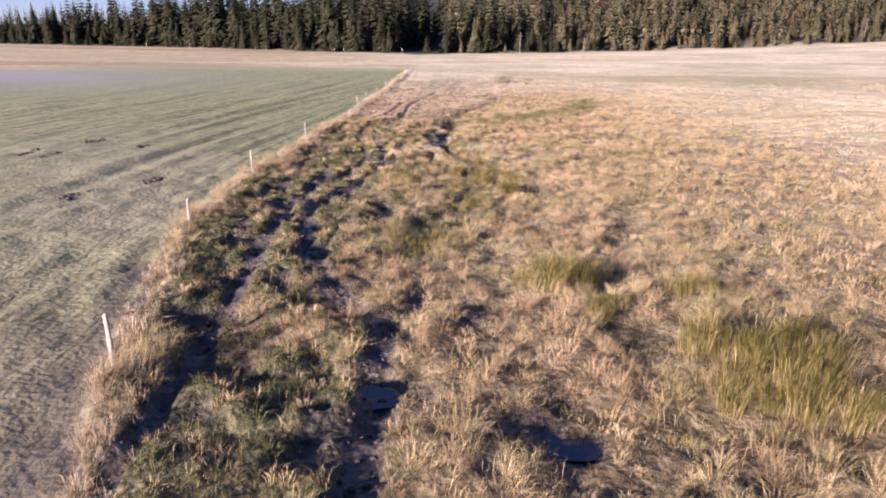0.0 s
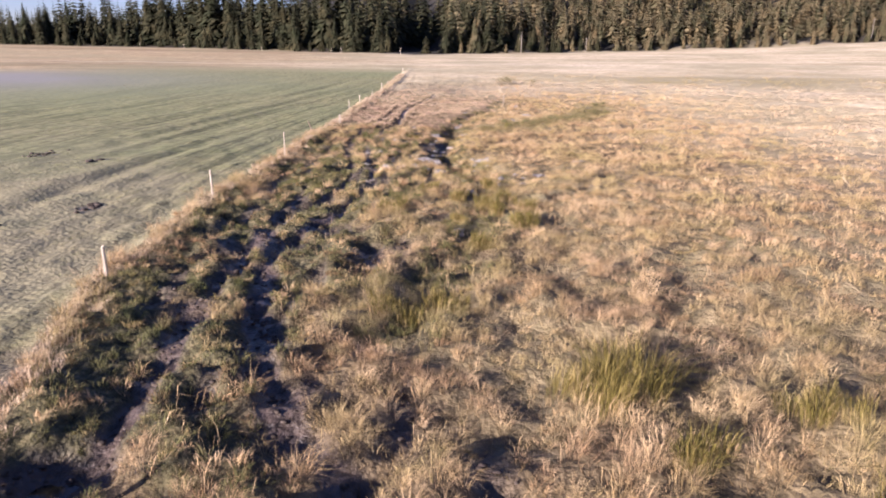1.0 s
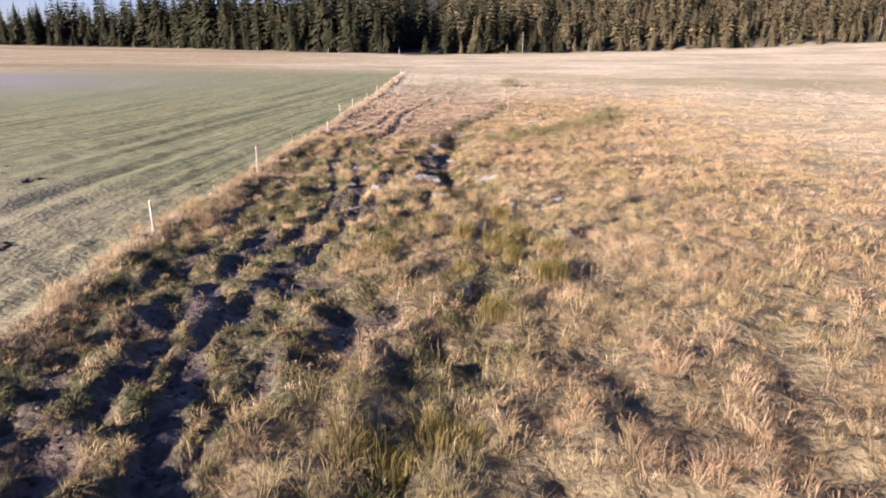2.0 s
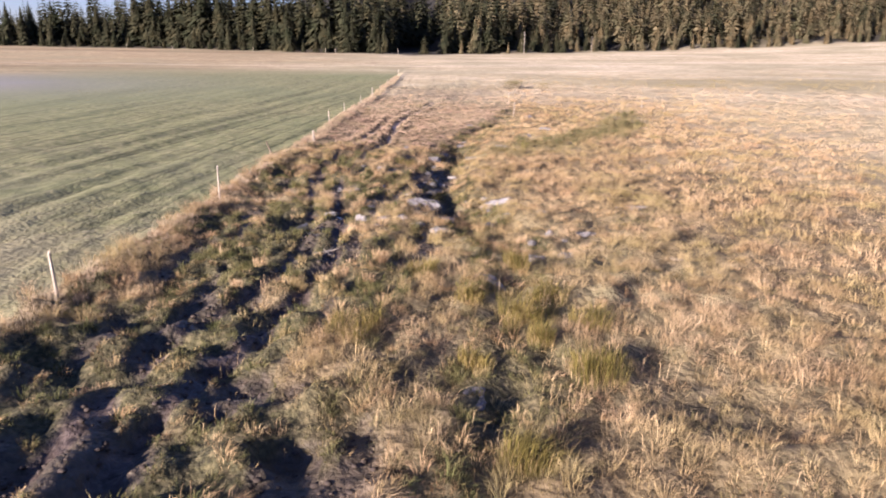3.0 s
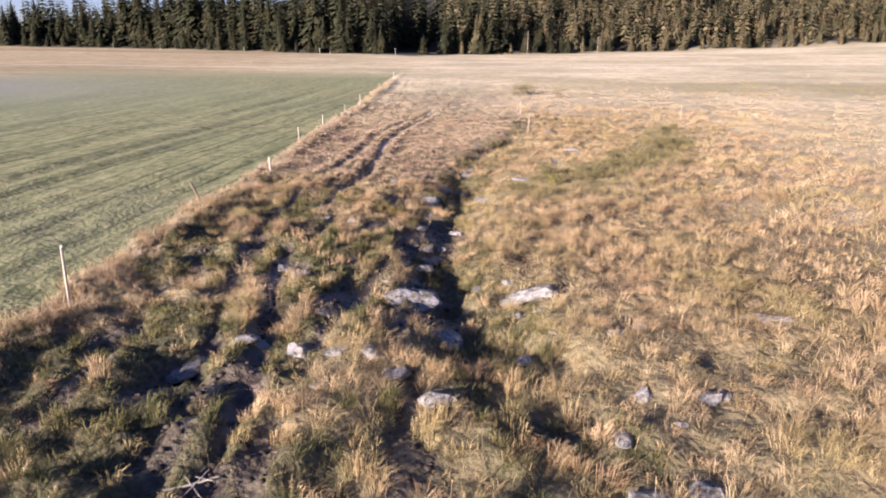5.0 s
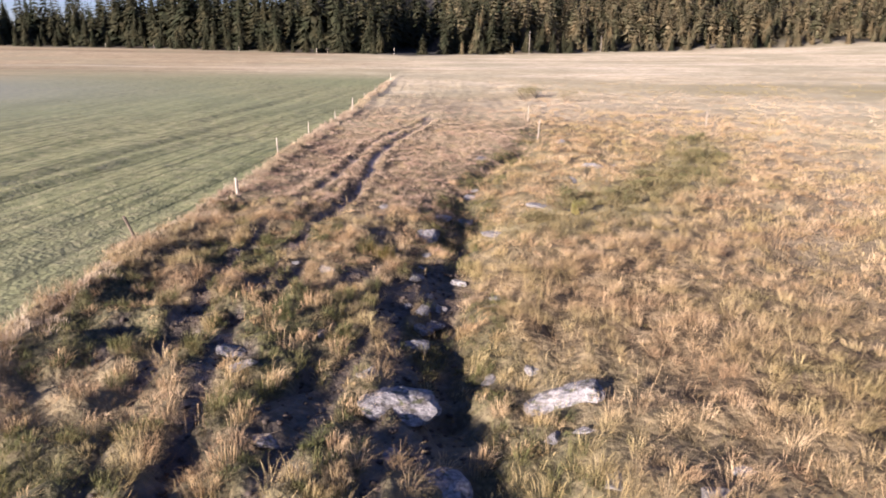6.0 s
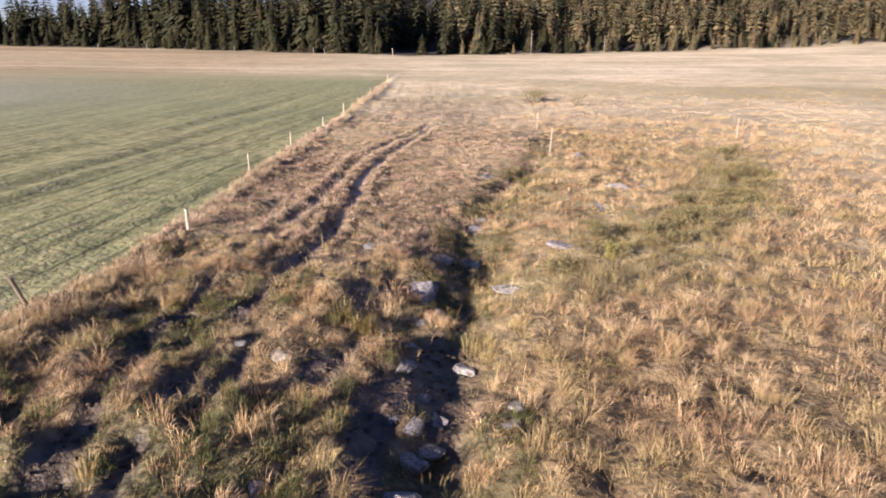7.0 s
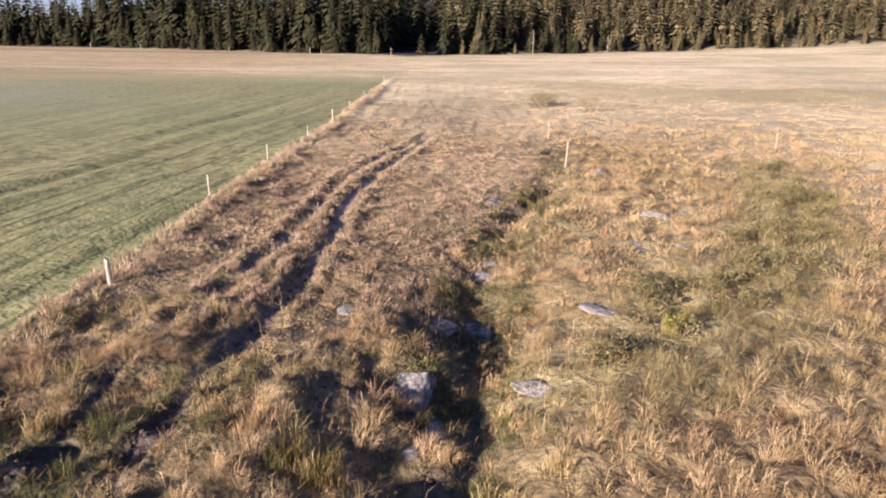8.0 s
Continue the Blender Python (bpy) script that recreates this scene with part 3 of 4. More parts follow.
def build_ground():
    xs = spaced(-8.0, 2.0, 0.10, 1.09, -1600, 1600)
    ys = spaced(5.0, 62.0, 0.13, 1.065, -900, 2500)
    gx, gy = np.meshgrid(xs, ys)
    x, y = gx.ravel(), gy.ravel()
    verts = np.stack([x, y, height(x, y)], 1)
    nx, ny = len(xs), len(ys)
    i = (np.arange(ny - 1)[:, None] * nx + np.arange(nx - 1)[None, :]).ravel()
    me = raw_mesh("ground", verts, quads=np.stack([i, i + 1, i + nx + 1, i + nx], 1), smooth_shade=True)
    f = field_side(x, y)
    masks = {"field": f, "mud": mud(x, y) * (1 - 0.25 * f),
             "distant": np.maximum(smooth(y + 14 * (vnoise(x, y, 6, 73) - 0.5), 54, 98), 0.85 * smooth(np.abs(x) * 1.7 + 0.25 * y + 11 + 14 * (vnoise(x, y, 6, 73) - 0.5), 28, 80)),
             "grazed": grazed(x, y) * (1 - f),
             "marsh": 0.8 * marsh(x, y) * smooth(y, 34, 42), "west": 0.85 * (1 - smooth(x + 14 * (vnoise(x, y, 25, 71) - 0.5), -45, 5)),
             # wood bulges forward near x = -8 to paint the forest gap's shade
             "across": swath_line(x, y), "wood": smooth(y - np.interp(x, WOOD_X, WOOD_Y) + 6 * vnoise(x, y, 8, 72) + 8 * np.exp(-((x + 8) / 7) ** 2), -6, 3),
             "grey_patch": 0.9 * np.exp(-(((x + 62) / 26) ** 2 + ((y - 84) / 20) ** 2)) * (0.6 + 0.8 * fbm(x, y, 14, 29))}
    for name, values in masks.items():
        me.attributes.new(name, "FLOAT", "POINT").data.foreach_set("value", values.astype(np.float32))
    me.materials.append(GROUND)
    return tagged(new("ground", me), "rough moorland pasture beside a mown green field", "ground", kind="structure")


def grazed(x, y):
    """Short trodden turf between the fence and the track, and round the hollow."""
    x, y = np.asarray(x, float), np.asarray(y, float)
    edge = np.interp(y, EDGE_Y, EDGE_X)
    strip = smooth(x - edge + 0.5 * (vnoise(x, y, 0.9, 53) - 0.5), 0.25, 0.6) * (1 - smooth(x + 0.8 * (vnoise(x, y, 2.5, 52) - 0.5) + 1.6 * smooth(y, 40, 48) - 1.3 * smooth(y, 15, 21) * (1 - smooth(y, 33, 39)) - 1.8 * (1 - smooth(y, 9, 13)), -3.4, -1.2)) * (1 - smooth(y, 42, 50))
    hollow = 1 - smooth(away(x, y, HOLLOW), 0.5, 1.4)
    # darker turf along the rushy belt, partly shade put into the colour
    rush_shade = 0.75 * (1 - smooth(away(x, y, RUSH_SHADE) + 0.8 * (vnoise(x, y, 1.2, 54) - 0.5), 0.5, 1.4)) * smooth(fbm(x, y, 1.0, 55), 0.36, 0.54)
    strip = np.maximum(strip, rush_shade)
    return np.clip(np.maximum(strip * smooth(fbm(x, y, 1.6, 50) + 0.10 * (1 - smooth(y, 22, 34)), 0.36, 0.54), 0.8 * hollow * smooth(fbm(x, y, 1.1, 51), 0.35, 0.55)), 0, 1)


build_ground()


# ---- grass ----
rng = np.random.default_rng(7)


def scatter(x0, x1, y0, y1, step, jitter=0.5):
    gx, gy = np.meshgrid(np.arange(x0, x1, step), np.arange(y0, y1, step))
    x = gx.ravel() + rng.uniform(-jitter, jitter, gx.size) * step
    y = gy.ravel() + rng.uniform(-jitter, jitter, gx.size) * step
    return x, y


WIND = np.array([0.16, -0.06])


def tuft_mesh(name, x, y, tall, radius, count, width, spread=0.6, bent=True, wind=1.0, z=None):
    """Blades of grass in tufts, as one mesh: bent blades of two triangles, or straight ones of one."""
    n = len(x)
    k = np.repeat(np.arange(n), count)
    m = len(k)
    ang = rng.uniform(0, 2 * np.pi, m)
    rad = np.sqrt(rng.uniform(0, 1, m)) * radius[k]
    bx, by = x[k] + rad * np.cos(ang), y[k] + rad * np.sin(ang)
    bz = (height(bx, by) if z is None else z[k]) - 0.03
    tall_b = tall[k] * rng.uniform(0.55, 1.1, m)
    lean_tuft = rng.normal(0, 0.15, (n, 2))[k] + WIND * wind
    ang2 = ang + rng.normal(0, 0.6, m)
    out = (np.stack([np.cos(ang2), np.sin(ang2)], 1) * (spread * (0.3 + 0.7 * rad / np.maximum(radius[k], 1e-3)))[:, None] + lean_tuft) * tall_b[:, None]
    face = rng.uniform(0, 2 * np.pi, m)
    w = np.broadcast_to(width, n)[k] * rng.uniform(0.6, 1.4, m) * 0.5
    side = np.stack([np.cos(face) * w, np.sin(face) * w], 1)
    base = np.stack([bx, by], 1)
    up = tall_b / np.sqrt(1 + 0.45 * (out ** 2).sum(1) / np.maximum(tall_b, 1e-3) ** 2)
    tip = np.column_stack([base + out, bz + up * (rng.uniform(0.5, 1.0, m) if bent else 1.0)])
    left = np.column_stack([base - side, bz])
    right = np.column_stack([base + side, bz])
    if not bent:
        verts = np.stack([left, right, tip], 1).reshape(-1, 3)
        return raw_mesh(name, verts, tris=np.arange(3 * m).reshape(-1, 3))
    mid = np.column_stack([base + out * 0.33, bz + up * 0.66])
    side3 = np.column_stack([side, np.zeros(m)])
    foot = np.column_stack([base, bz])
    verts = np.stack([foot, mid + side3, tip, mid - side3], 1).reshape(-1, 3)
    i = 4 * np.arange(m)
    return raw_mesh(name, verts, tris=np.concatenate([np.stack([i, i + 1, i + 3], 1), np.stack([i + 1, i + 2, i + 3], 1)]))


def stuff(name, me, material, label, category):
    me.materials.append(material)
    return tagged(new(name, me), label, category, kind="stuff")


def keep(mask, *arrays):
    return [a[mask] for a in arrays]


def feather(x, y):
    """Thins places out towards the sides and the distance."""
    p = np.interp(x, [8, 19], [1, 0.10]) * np.interp(y, [-2, 4, 58, 72], [0.15, 1, 1, 0.15])
    return keep(rng.uniform(0, 1, len(x)) < p, x, y)


def dry_meadow():
    # large tussocks where the camera passes near
    x, y = feather(*scatter(-8, 19, -2, 74, 0.33, 0.85))
    f, g, m, lump = field_side(x, y), grazed(x, y), mud(x, y), lumps(x, y)
    ok = ~stony(x, y) & (f < 0.5) & (m < 0.2) & (g < 0.22 + 0.6 * rng.uniform(0, 1, len(x)) ** 2) & (lump > 0.27)
    x, y, lump = keep(ok, x, y, lump)
    short = cropped(x, y)
    tall = (0.17 + 0.23 * smooth(lump, 0.34, 0.66)) * rng.uniform(0.7, 1.25, len(x))
    edge = np.interp(y, EDGE_Y, EDGE_X)
    tall = tall * (1 + 0.4 * np.exp(-((x - edge - 0.4) / 0.5) ** 2)) * (1 - 0.5 * short)
    near = (y < 49) & (x < 7.5)
    count = np.where(near, 62, 25)
    width = np.where(near, 0.0048, 0.0105)
    reach = 0.05 + 0.07 * rng.uniform(0, 1, len(x))
    tan = short > rng.uniform(0.2, 0.9, len(x))
    wet = (marsh(x, y) > rng.uniform(0.1, 0.75, len(x))) & ~tan
    for sel, mat, lab in ((~tan & ~wet, STRAW, "tussocks of dry golden moor grass"), (wet, MARSH, "olive tussocks round the low scrub"), (tan, TAN, "cropped pinkish brown grass beside the track")):
        stuff("dry_grass", tuft_mesh("dry_grass", x[sel], y[sel], tall[sel], reach[sel], count[sel], width[sel], 0.95, wind=1.0), mat, lab, "grass")
    # low cover between them
    x, y = feather(*scatter(-8, 19, -2, 76, 0.26, 0.7))
    ok = ~stony(x, y) & (field_side(x, y) < 0.5) & (mud(x, y) < 0.4) & (grazed(x, y) < 0.45 + 0.5 * rng.uniform(0, 1, len(x))) & (lumps(x, y) > 0.15)
    x, y = keep(ok, x, y)
    tall = rng.uniform(0.09, 0.24, len(x))
    tan = cropped(x, y) > rng.uniform(0.2, 0.9, len(x))
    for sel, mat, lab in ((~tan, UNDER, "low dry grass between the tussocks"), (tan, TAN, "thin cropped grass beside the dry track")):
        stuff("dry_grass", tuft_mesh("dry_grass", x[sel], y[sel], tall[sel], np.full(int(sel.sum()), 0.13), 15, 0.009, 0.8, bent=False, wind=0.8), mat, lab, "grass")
    # thinner cover to the sides and ahead
    x, y = scatter(-8, 62, 4, 125, 0.40, 0.75)
    x, y = keep(rng.uniform(0, 1, len(x)) < np.interp(np.maximum(y, 1.9 * x + 25), [62, 112], [0.95, 0.30]), x, y)
    ok = (field_side(x, y) < 0.5) & (rng.uniform(0, 1, len(x)) < np.maximum(smooth(x, 8, 14), smooth(y, 58, 68))) & (np.abs(x) < 14 + 0.72 * y) & (mud(x, y) < 0.4) & (fbm(x, y, 1.3, 63) > 0.27)
    x, y = keep(ok, x, y)
    tall = (0.15 + 0.22 * smooth(fbm(x, y, 2.0, 62), 0.3, 0.75)) * rng.uniform(0.7, 1.2, len(x)) * (1 - 0.65 * smooth(y, 75, 122)) * (1 - 0.45 * cropped(x, y)) * (1 - 0.5 * smooth(np.maximum(y, 1.5 * x + 38), 54, 90))
    wet = marsh(x, y) > rng.uniform(0.15, 0.9, len(x))
    near = ~wet & (np.maximum(y - 61, x - 9.5) < rng.uniform(0, 24, len(x)))
    for sel, mat, name, lab in ((near, STRAW, "dry_grass", "dry tussocks beside the hollow"), (~wet & ~near, PALE, "dry_grass", "pale dry grass over the open moor"), (wet, MARSH, "marsh_grass", "olive marsh grass in the wetter ground")):
        n = int(sel.sum())
        stuff(name, tuft_mesh(name, x[sel], y[sel], tall[sel], 0.15 + 0.17 * rng.uniform(0, 1, n), 15, np.interp(np.maximum(y[sel], 2.0 * x[sel] + 20), [50, 110], [0.016, 0.044]), 1.1, bent=False), mat, lab, "grass")


def grazed_turf():
    x, y = scatter(-8, 4.5, 4, 66, 0.12, 0.7)
    g, m, clod = grazed(x, y), mud(x, y), fbm(x, y, 0.42, 65, 2)
    ok = (field_side(x, y) < 0.5) & (m < 0.25 + 0.4 * rng.uniform(0, 1, len(x))) & (g > 0.25) & (clod > 0.36)
    x, y, clod, m = keep(ok, x, y, clod, m)
    tall = (0.05 + 0.12 * rng.uniform(0, 1, len(x)) ** 1.5 * smooth(clod, 0.38, 0.66)) * (1 - 0.5 * m)
    brown = rng.uniform(0, 1, len(x)) < np.interp(fbm(x, y, 1.0, 83, 2), [0.4, 0.6], [0.1, 0.7])
    for sel, mat, lab in ((~brown, GREEN, "small cushions of trodden olive green turf"), (brown, UNDER, "small cushions of trodden brown grass")):
        n = int(sel.sum())
        stuff("grazed_grass", tuft_mesh("grazed_grass", x[sel], y[sel], tall[sel], 0.035 + 0.06 * rng.uniform(0, 1, n), 24, 0.011, 0.95, bent=False), mat, lab, "grass")


def clods(name, x, y, size, label):
    """Lumps of soil as one mesh."""
    n = len(x)
    bm = bmesh.new()
    bmesh.ops.create_icosphere(bm, subdivisions=1, radius=1)
    ball = np.array([v.co[:] for v in bm.verts])
    faces = np.array([[v.index for v in f.verts] for f in bm.faces])
    bm.free()
    shape = ball[None] * (size[:, None, None] * np.array([1.3, 1.1, 0.55])) * rng.uniform(0.7, 1.25, (n, len(ball), 1))
    verts = shape + np.stack([x, y, height(x, y) + 0.2 * size], 1)[:, None]
    tris = faces[None] + (np.arange(n) * len(ball))[:, None, None]
    stuff(name, raw_mesh(name, verts.reshape(-1, 3), tris=tris.reshape(-1, 3), smooth_shade=True), SOIL, label, "soil")


def soil_clods():
    x, y = scatter(-7.5, 2.5, 5, 52, 0.17, 0.9)
    m = mud(x, y)
    x, y = keep((m > 0.35) & (field_side(x, y) < 0.5) & (rng.uniform(0, 1, len(x)) < 0.75), x, y)
    clods("soil_clod", x, y, rng.uniform(0.015, 0.05, len(x)), "dark trodden lumps of peaty soil in the ruts")
    spots = [(px + rng.normal(0, pr * 0.45, 26), py + rng.normal(0, pr * 1.1, 26)) for px, py, pr in SCRAPES]
    x, y = np.concatenate([q[0] for q in spots]), np.concatenate([q[1] for q in spots])
    clods("turned_soil", x, y, rng.uniform(0.03, 0.10, len(x)), "dark soil scraped up in the mown field")


def strip_tussocks():
    x, y = scatter(-7.5, 3.5, 4, 64, 0.33, 0.9)
    g = grazed(x, y)
    ok = ~stony(x, y) & (field_side(x, y) < 0.3) & (mud(x, y) < 0.3) & (g > 0.3)
    x, y = keep(ok, x, y)
    tall = rng.uniform(0.12, 0.30, len(x))
    pick = rng.uniform(0, 1, len(x)) < 0.35
    for sel, mat, lab in ((pick, STRAW, "small straw-coloured tussocks in the trodden turf"), (~pick, GREEN, "small olive tussocks in the trodden turf")):
        stuff("small_tussock", tuft_mesh("small_tussock", x[sel], y[sel], tall[sel], np.full(int(sel.sum()), 0.08), 36, 0.008, 0.75), mat, lab, "grass")


def edge_fringe():
    """Ungrazed pale grass under the fence."""
    x, y = scatter(0.0, 0.55, 4, 100, 0.24, 0.9)
    x = x + np.interp(y, EDGE_Y, EDGE_X)
    x, y = keep((field_side(x, y) < 0.6) & (rng.uniform(0, 1, len(x)) < 0.85), x, y)
    stuff("fringe_grass", tuft_mesh("fringe_grass", x, y, rng.uniform(0.16, 0.36, len(x)), rng.uniform(0.07, 0.14, len(x)), 36, np.interp(y, [20, 80], [0.007, 0.014]), 0.5), PALE,
          "pale ungrazed grass along the fence line", "grass")


def tall_tussocks():
    """Upright straw tussocks among the stones, with bare soil between them."""
    x, y = scatter(-5.2, 1.9, 26, 44, 0.60, 0.9)
    ok = ~stony(x, y) & (field_side(x, y) < 0.05) & (mud(x, y) < 0.35) & (fbm(x, y, 1.5, 58) > 0.42)
    x, y = keep(ok, x, y)
    dry = rng.uniform(0, 1, len(x)) < np.interp(x, [-4.5, -2.5], [0.25, 0.75])
    ground_z = height(x, y)
    for i in range(len(x)):
        me = tuft_mesh("grass_tussock", x[i:i + 1], y[i:i + 1], rng.uniform(0.24, 0.44, 1), rng.uniform(0.10, 0.17, 1), 110, 0.0065, 0.42)
        place = pose(float(x[i]), float(y[i]), float(ground_z[i]))
        me.transform(place.inverted())
        me.materials.append(STRAW if dry[i] else GREEN)
        ob = new("grass_tussock", me)
        ob.matrix_world = place
        tagged(ob, "upright straw-coloured tussock among the grey stones" if dry[i] else "upright olive green tussock among the grey stones", "grass", "tussocks among the stones")


def mown_field():
    x, y = scatter(-34, -3, 4, 78, 0.34, 0.9)
    swath = vnoise(swath_line(x, y), y * 0.05, 0.75, 23)
    ok = (field_side(x, y) > 0.5) & (x > -14 - 0.5 * (y - 4)) & (fbm(x, y, 0.9, 66) + 0.25 * (swath - 0.5) > 0.44) & (rng.uniform(0, 1, len(x)) < np.interp(y, [45, 78], [1, 0.35]))
    x, y = keep(ok, x, y)
    tall = 0.02 + 0.05 * smooth(fbm(x, y, 0.8, 66), 0.42, 0.75) * rng.uniform(0.3, 1, len(x))
    stuff("mown_grass", tuft_mesh("mown_grass", x, y, tall, rng.uniform(0.08, 0.17, len(x)), 10, np.interp(y, [20, 70], [0.012, 0.032]), 1.0, bent=False), FIELDGRASS,
          "short mown green grass of the field", "grass")
    x, y = scatter(-17, -3, 4, 34, 0.40, 0.9)
    ok = (field_side(x, y) > 0.6) & (fbm(x, y, 1.1, 69) > 0.45)
    x, y = keep(ok, x, y)
    stuff("stubble_clump", tuft_mesh("stubble_clump", x, y, rng.uniform(0.05, 0.13, len(x)), rng.uniform(0.06, 0.14, len(x)), 20, 0.010, 0.9, bent=False), FIELDGRASS,
          "ragged clumps of cut grass near the fence", "grass")


def seed_stalks():
    x, y = scatter(-3, 10, 5, 60, 0.8, 0.9)
    ok = (field_side(x, y) < 0.1) & (mud(x, y) < 0.3)
    x, y = keep(ok, x, y)
    stuff("seed_stalk", tuft_mesh("seed_stalk", x, y, rng.uniform(0.35, 0.6, len(x)), np.full(len(x), 0.25), 7, 0.006, 0.25), STRAW,
          "thin tall dry seed stalks above the grass", "grass")


dry_meadow()
seed_stalks()
grazed_turf()
soil_clods()
strip_tussocks()
edge_fringe()
tall_tussocks()
mown_field()


# ---- rushes ----
def rush_clump(x, y, r, tall, label, green=RUSH):
    root = tagged(new("rush_clump"), label, "rushes", "rush clumps")
    spots = max(3, int(13 * r))
    px = x + r * 0.7 * rng.uniform(-1, 1, spots)
    py = y + r * 0.7 * rng.uniform(-1, 1, spots)
    root.matrix_world = pose(x, y, float(height(np.array([x]), np.array([y]))[0]))
    for name, n, mat, k, lab in (("green_tuft", 120, green, 1.0, ""), ("dead_tuft", 34, STRAW, 0.75, "straw-coloured dead stems")):
        me = tuft_mesh(name, px, py, np.full(spots, tall * k) * rng.uniform(0.7, 1.1, spots), np.full(spots, 0.11 + 0.12 * r), n, 0.0065, 0.32, wind=0.4)
        me.transform(root.matrix_world.inverted())
        tagged(part(name, me, mat, root, lab), kind="stuff")
    return root


for cx, cy, cr, ct in ((2.5, 12.9, 0.9, 1.0), (1.9, 12.6, 0.5, 0.8), (4.3, 8.9, 0.8, 0.9), (5.1, 7.8, 0.7, 0.8), (4.7, 12.2, 0.5, 0.6), (4.5, 10.0, 0.6, 0.75), (5.3, 8.9, 0.65, 0.75), (4.7, 8.2, 0.6, 0.7), (5.8, 9.7, 0.6, 0.7), (3.9, 8.1, 0.45, 0.6), (2.9, 11.4, 0.5, 0.6),
                       (-0.9, 16.0, 0.6, 0.6), (0.1, 16.4, 0.45, 0.5), (-1.5, 23.8, 0.5, 0.6), (1.2, 24.6, 0.5, 0.6), (2.2, 22.4, 0.5, 0.6),
                       (0.9, 20.4, 0.4, 0.6), (1.7, 27.3, 0.45, 0.6), (-0.6, 27.0, 0.4, 0.5), (-1.6, 42.0, 0.45, 0.55)):
    rush_clump(cx, cy, cr, ct, "clump of olive and yellow rushes standing in dry grass")


for cx, cy in ((1.6, 23.4), (0.3, 22.8), (1.9, 25.6), (2.4, 24.2), (0.5, 25.4)):
    rush_clump(cx, cy, 0.36, 0.52, "low clump of olive rushes in the dark belt")
rush_clump(3.7, 45.6, 0.28, 0.6, "small clump of bright yellow-green rushes beside the scrub", LIME)


# ---- puddles ----
def water_material():
    m, n, l, b_ = shader("peaty_water", 0.06, 0.5)
    b_.inputs["Base Color"].default_value = (0.018, 0.016, 0.014, 1)
    pos = n.new("ShaderNodeNewGeometry").outputs["Position"]
    bump(n, l, b_, noise_node(n, l, 5, 2, pos).outputs[0], 0.08, 0.02)
    return m


WATER = water_material()


def puddle(x, y, r, seed):
    bm = bmesh.new()
    k = 26
    floor_z = float(height(np.array([x]), np.array([y]))[0])
    rim = [bm.verts.new((x + r * 1.25 * (1 + 0.3 * math.sin(2 * a + seed) + 0.15 * math.sin(5 * a)) * math.cos(a), y + r * 0.9 * (1 + 0.2 * math.cos(3 * a + seed)) * math.sin(a), floor_z + 0.035))
           for a in (i * math.tau / k for i in range(k))]
    mid = bm.verts.new((x, y, floor_z + 0.035))
    for i in range(k):
        bm.faces.new((rim[i], rim[(i + 1) % k], mid))
    me = bpy.data.meshes.new("puddle")
    bm.to_mesh(me)
    bm.free()
    me.materials.append(WATER)
    return tagged(new("puddle", me), "dark still water lying in the trodden mud", "puddle", kind="structure")


for q, (px, py, pr) in enumerate(PUDDLES):
    puddle(px, py, pr, q)


# ---- stones ----
def boulder_mesh(seed, fine=3):
    """A weathered slab: broken faces, a split along one side and a pitted top."""
    bm = bmesh.new()
    bmesh.ops.create_icosphere(bm, subdivisions=fine, radius=1)
    r = random.Random(seed)
    turns = sorted(r.uniform(0, math.tau) for _ in range(5))
    planes = [(Vector((math.cos(a), math.sin(a), r.uniform(0.0, 0.9))).normalized(), r.uniform(0.42, 0.85)) for a in turns]
    planes += [(Vector((r.gauss(0, 0.35), r.gauss(0, 0.35), 1)).normalized(), r.uniform(0.42, 0.6)), (Vector((r.gauss(0, 0.8), r.gauss(0, 0.8), 1)).normalized(), r.uniform(0.45, 0.65))]
    split = Vector((r.gauss(0, 1), r.gauss(0, 1), 0.2)).normalized()
    at = r.uniform(-0.25, 0.25)
    shift = Vector((seed * 3.1, 0, 0))
    for v in bm.verts:
        for nrm, d in planes:
            over = v.co.dot(nrm) - d
            if over > 0:
                v.co -= nrm * over * 0.96
        across = v.co.dot(split) - at
        v.co.z -= 0.10 * math.exp(-(across / 0.05) ** 2) + (0.08 if across > 0 else 0)
        v.co += v.normal * (0.13 * noise.noise(v.co * 1.8 + shift) + 0.05 * noise.noise(v.co * 5.5 + shift) + 0.015 * noise.noise(v.co * 15 + shift))
    me = bpy.data.meshes.new("rock")
    bm.to_mesh(me)
    bm.free()
    me.materials.append(STONE)
    return me


ROCK_MESHES = [boulder_mesh(s) for s in range(9)]
SLAB_MESHES = [boulder_mesh(s, 4) for s in range(20, 25)]


def rock(x, y, size, flat, k, turn, label="pale grey weathered granite stone lying in the grass"):
    ob = new("rock", SLAB_MESHES[(k + 2) % 5] if size > 0.3 else ROCK_MESHES[k % 9])
    z = float(height(np.array([x]), np.array([y]))[0])
    ob.matrix_world = pose(x, y, z - size * (flat * 0.04 if flat > 0.36 else 0.06), 12 * math.sin(turn), 12 * math.cos(turn * 2), turn) @ Matrix.Diagonal((size * 1.35, size * 1.0, size * flat, 1))
    return tagged(ob, label, "rock", "stones in the pasture")


for q, (rx_, ry_, rs, rf) in enumerate(ROCKS):
    rock(rx_, ry_, rs, rf, q, q * 47.0, "broad mossy granite slab half sunk in the hollow" if rs > 0.5 else "pale grey weathered granite stone lying in the grass")


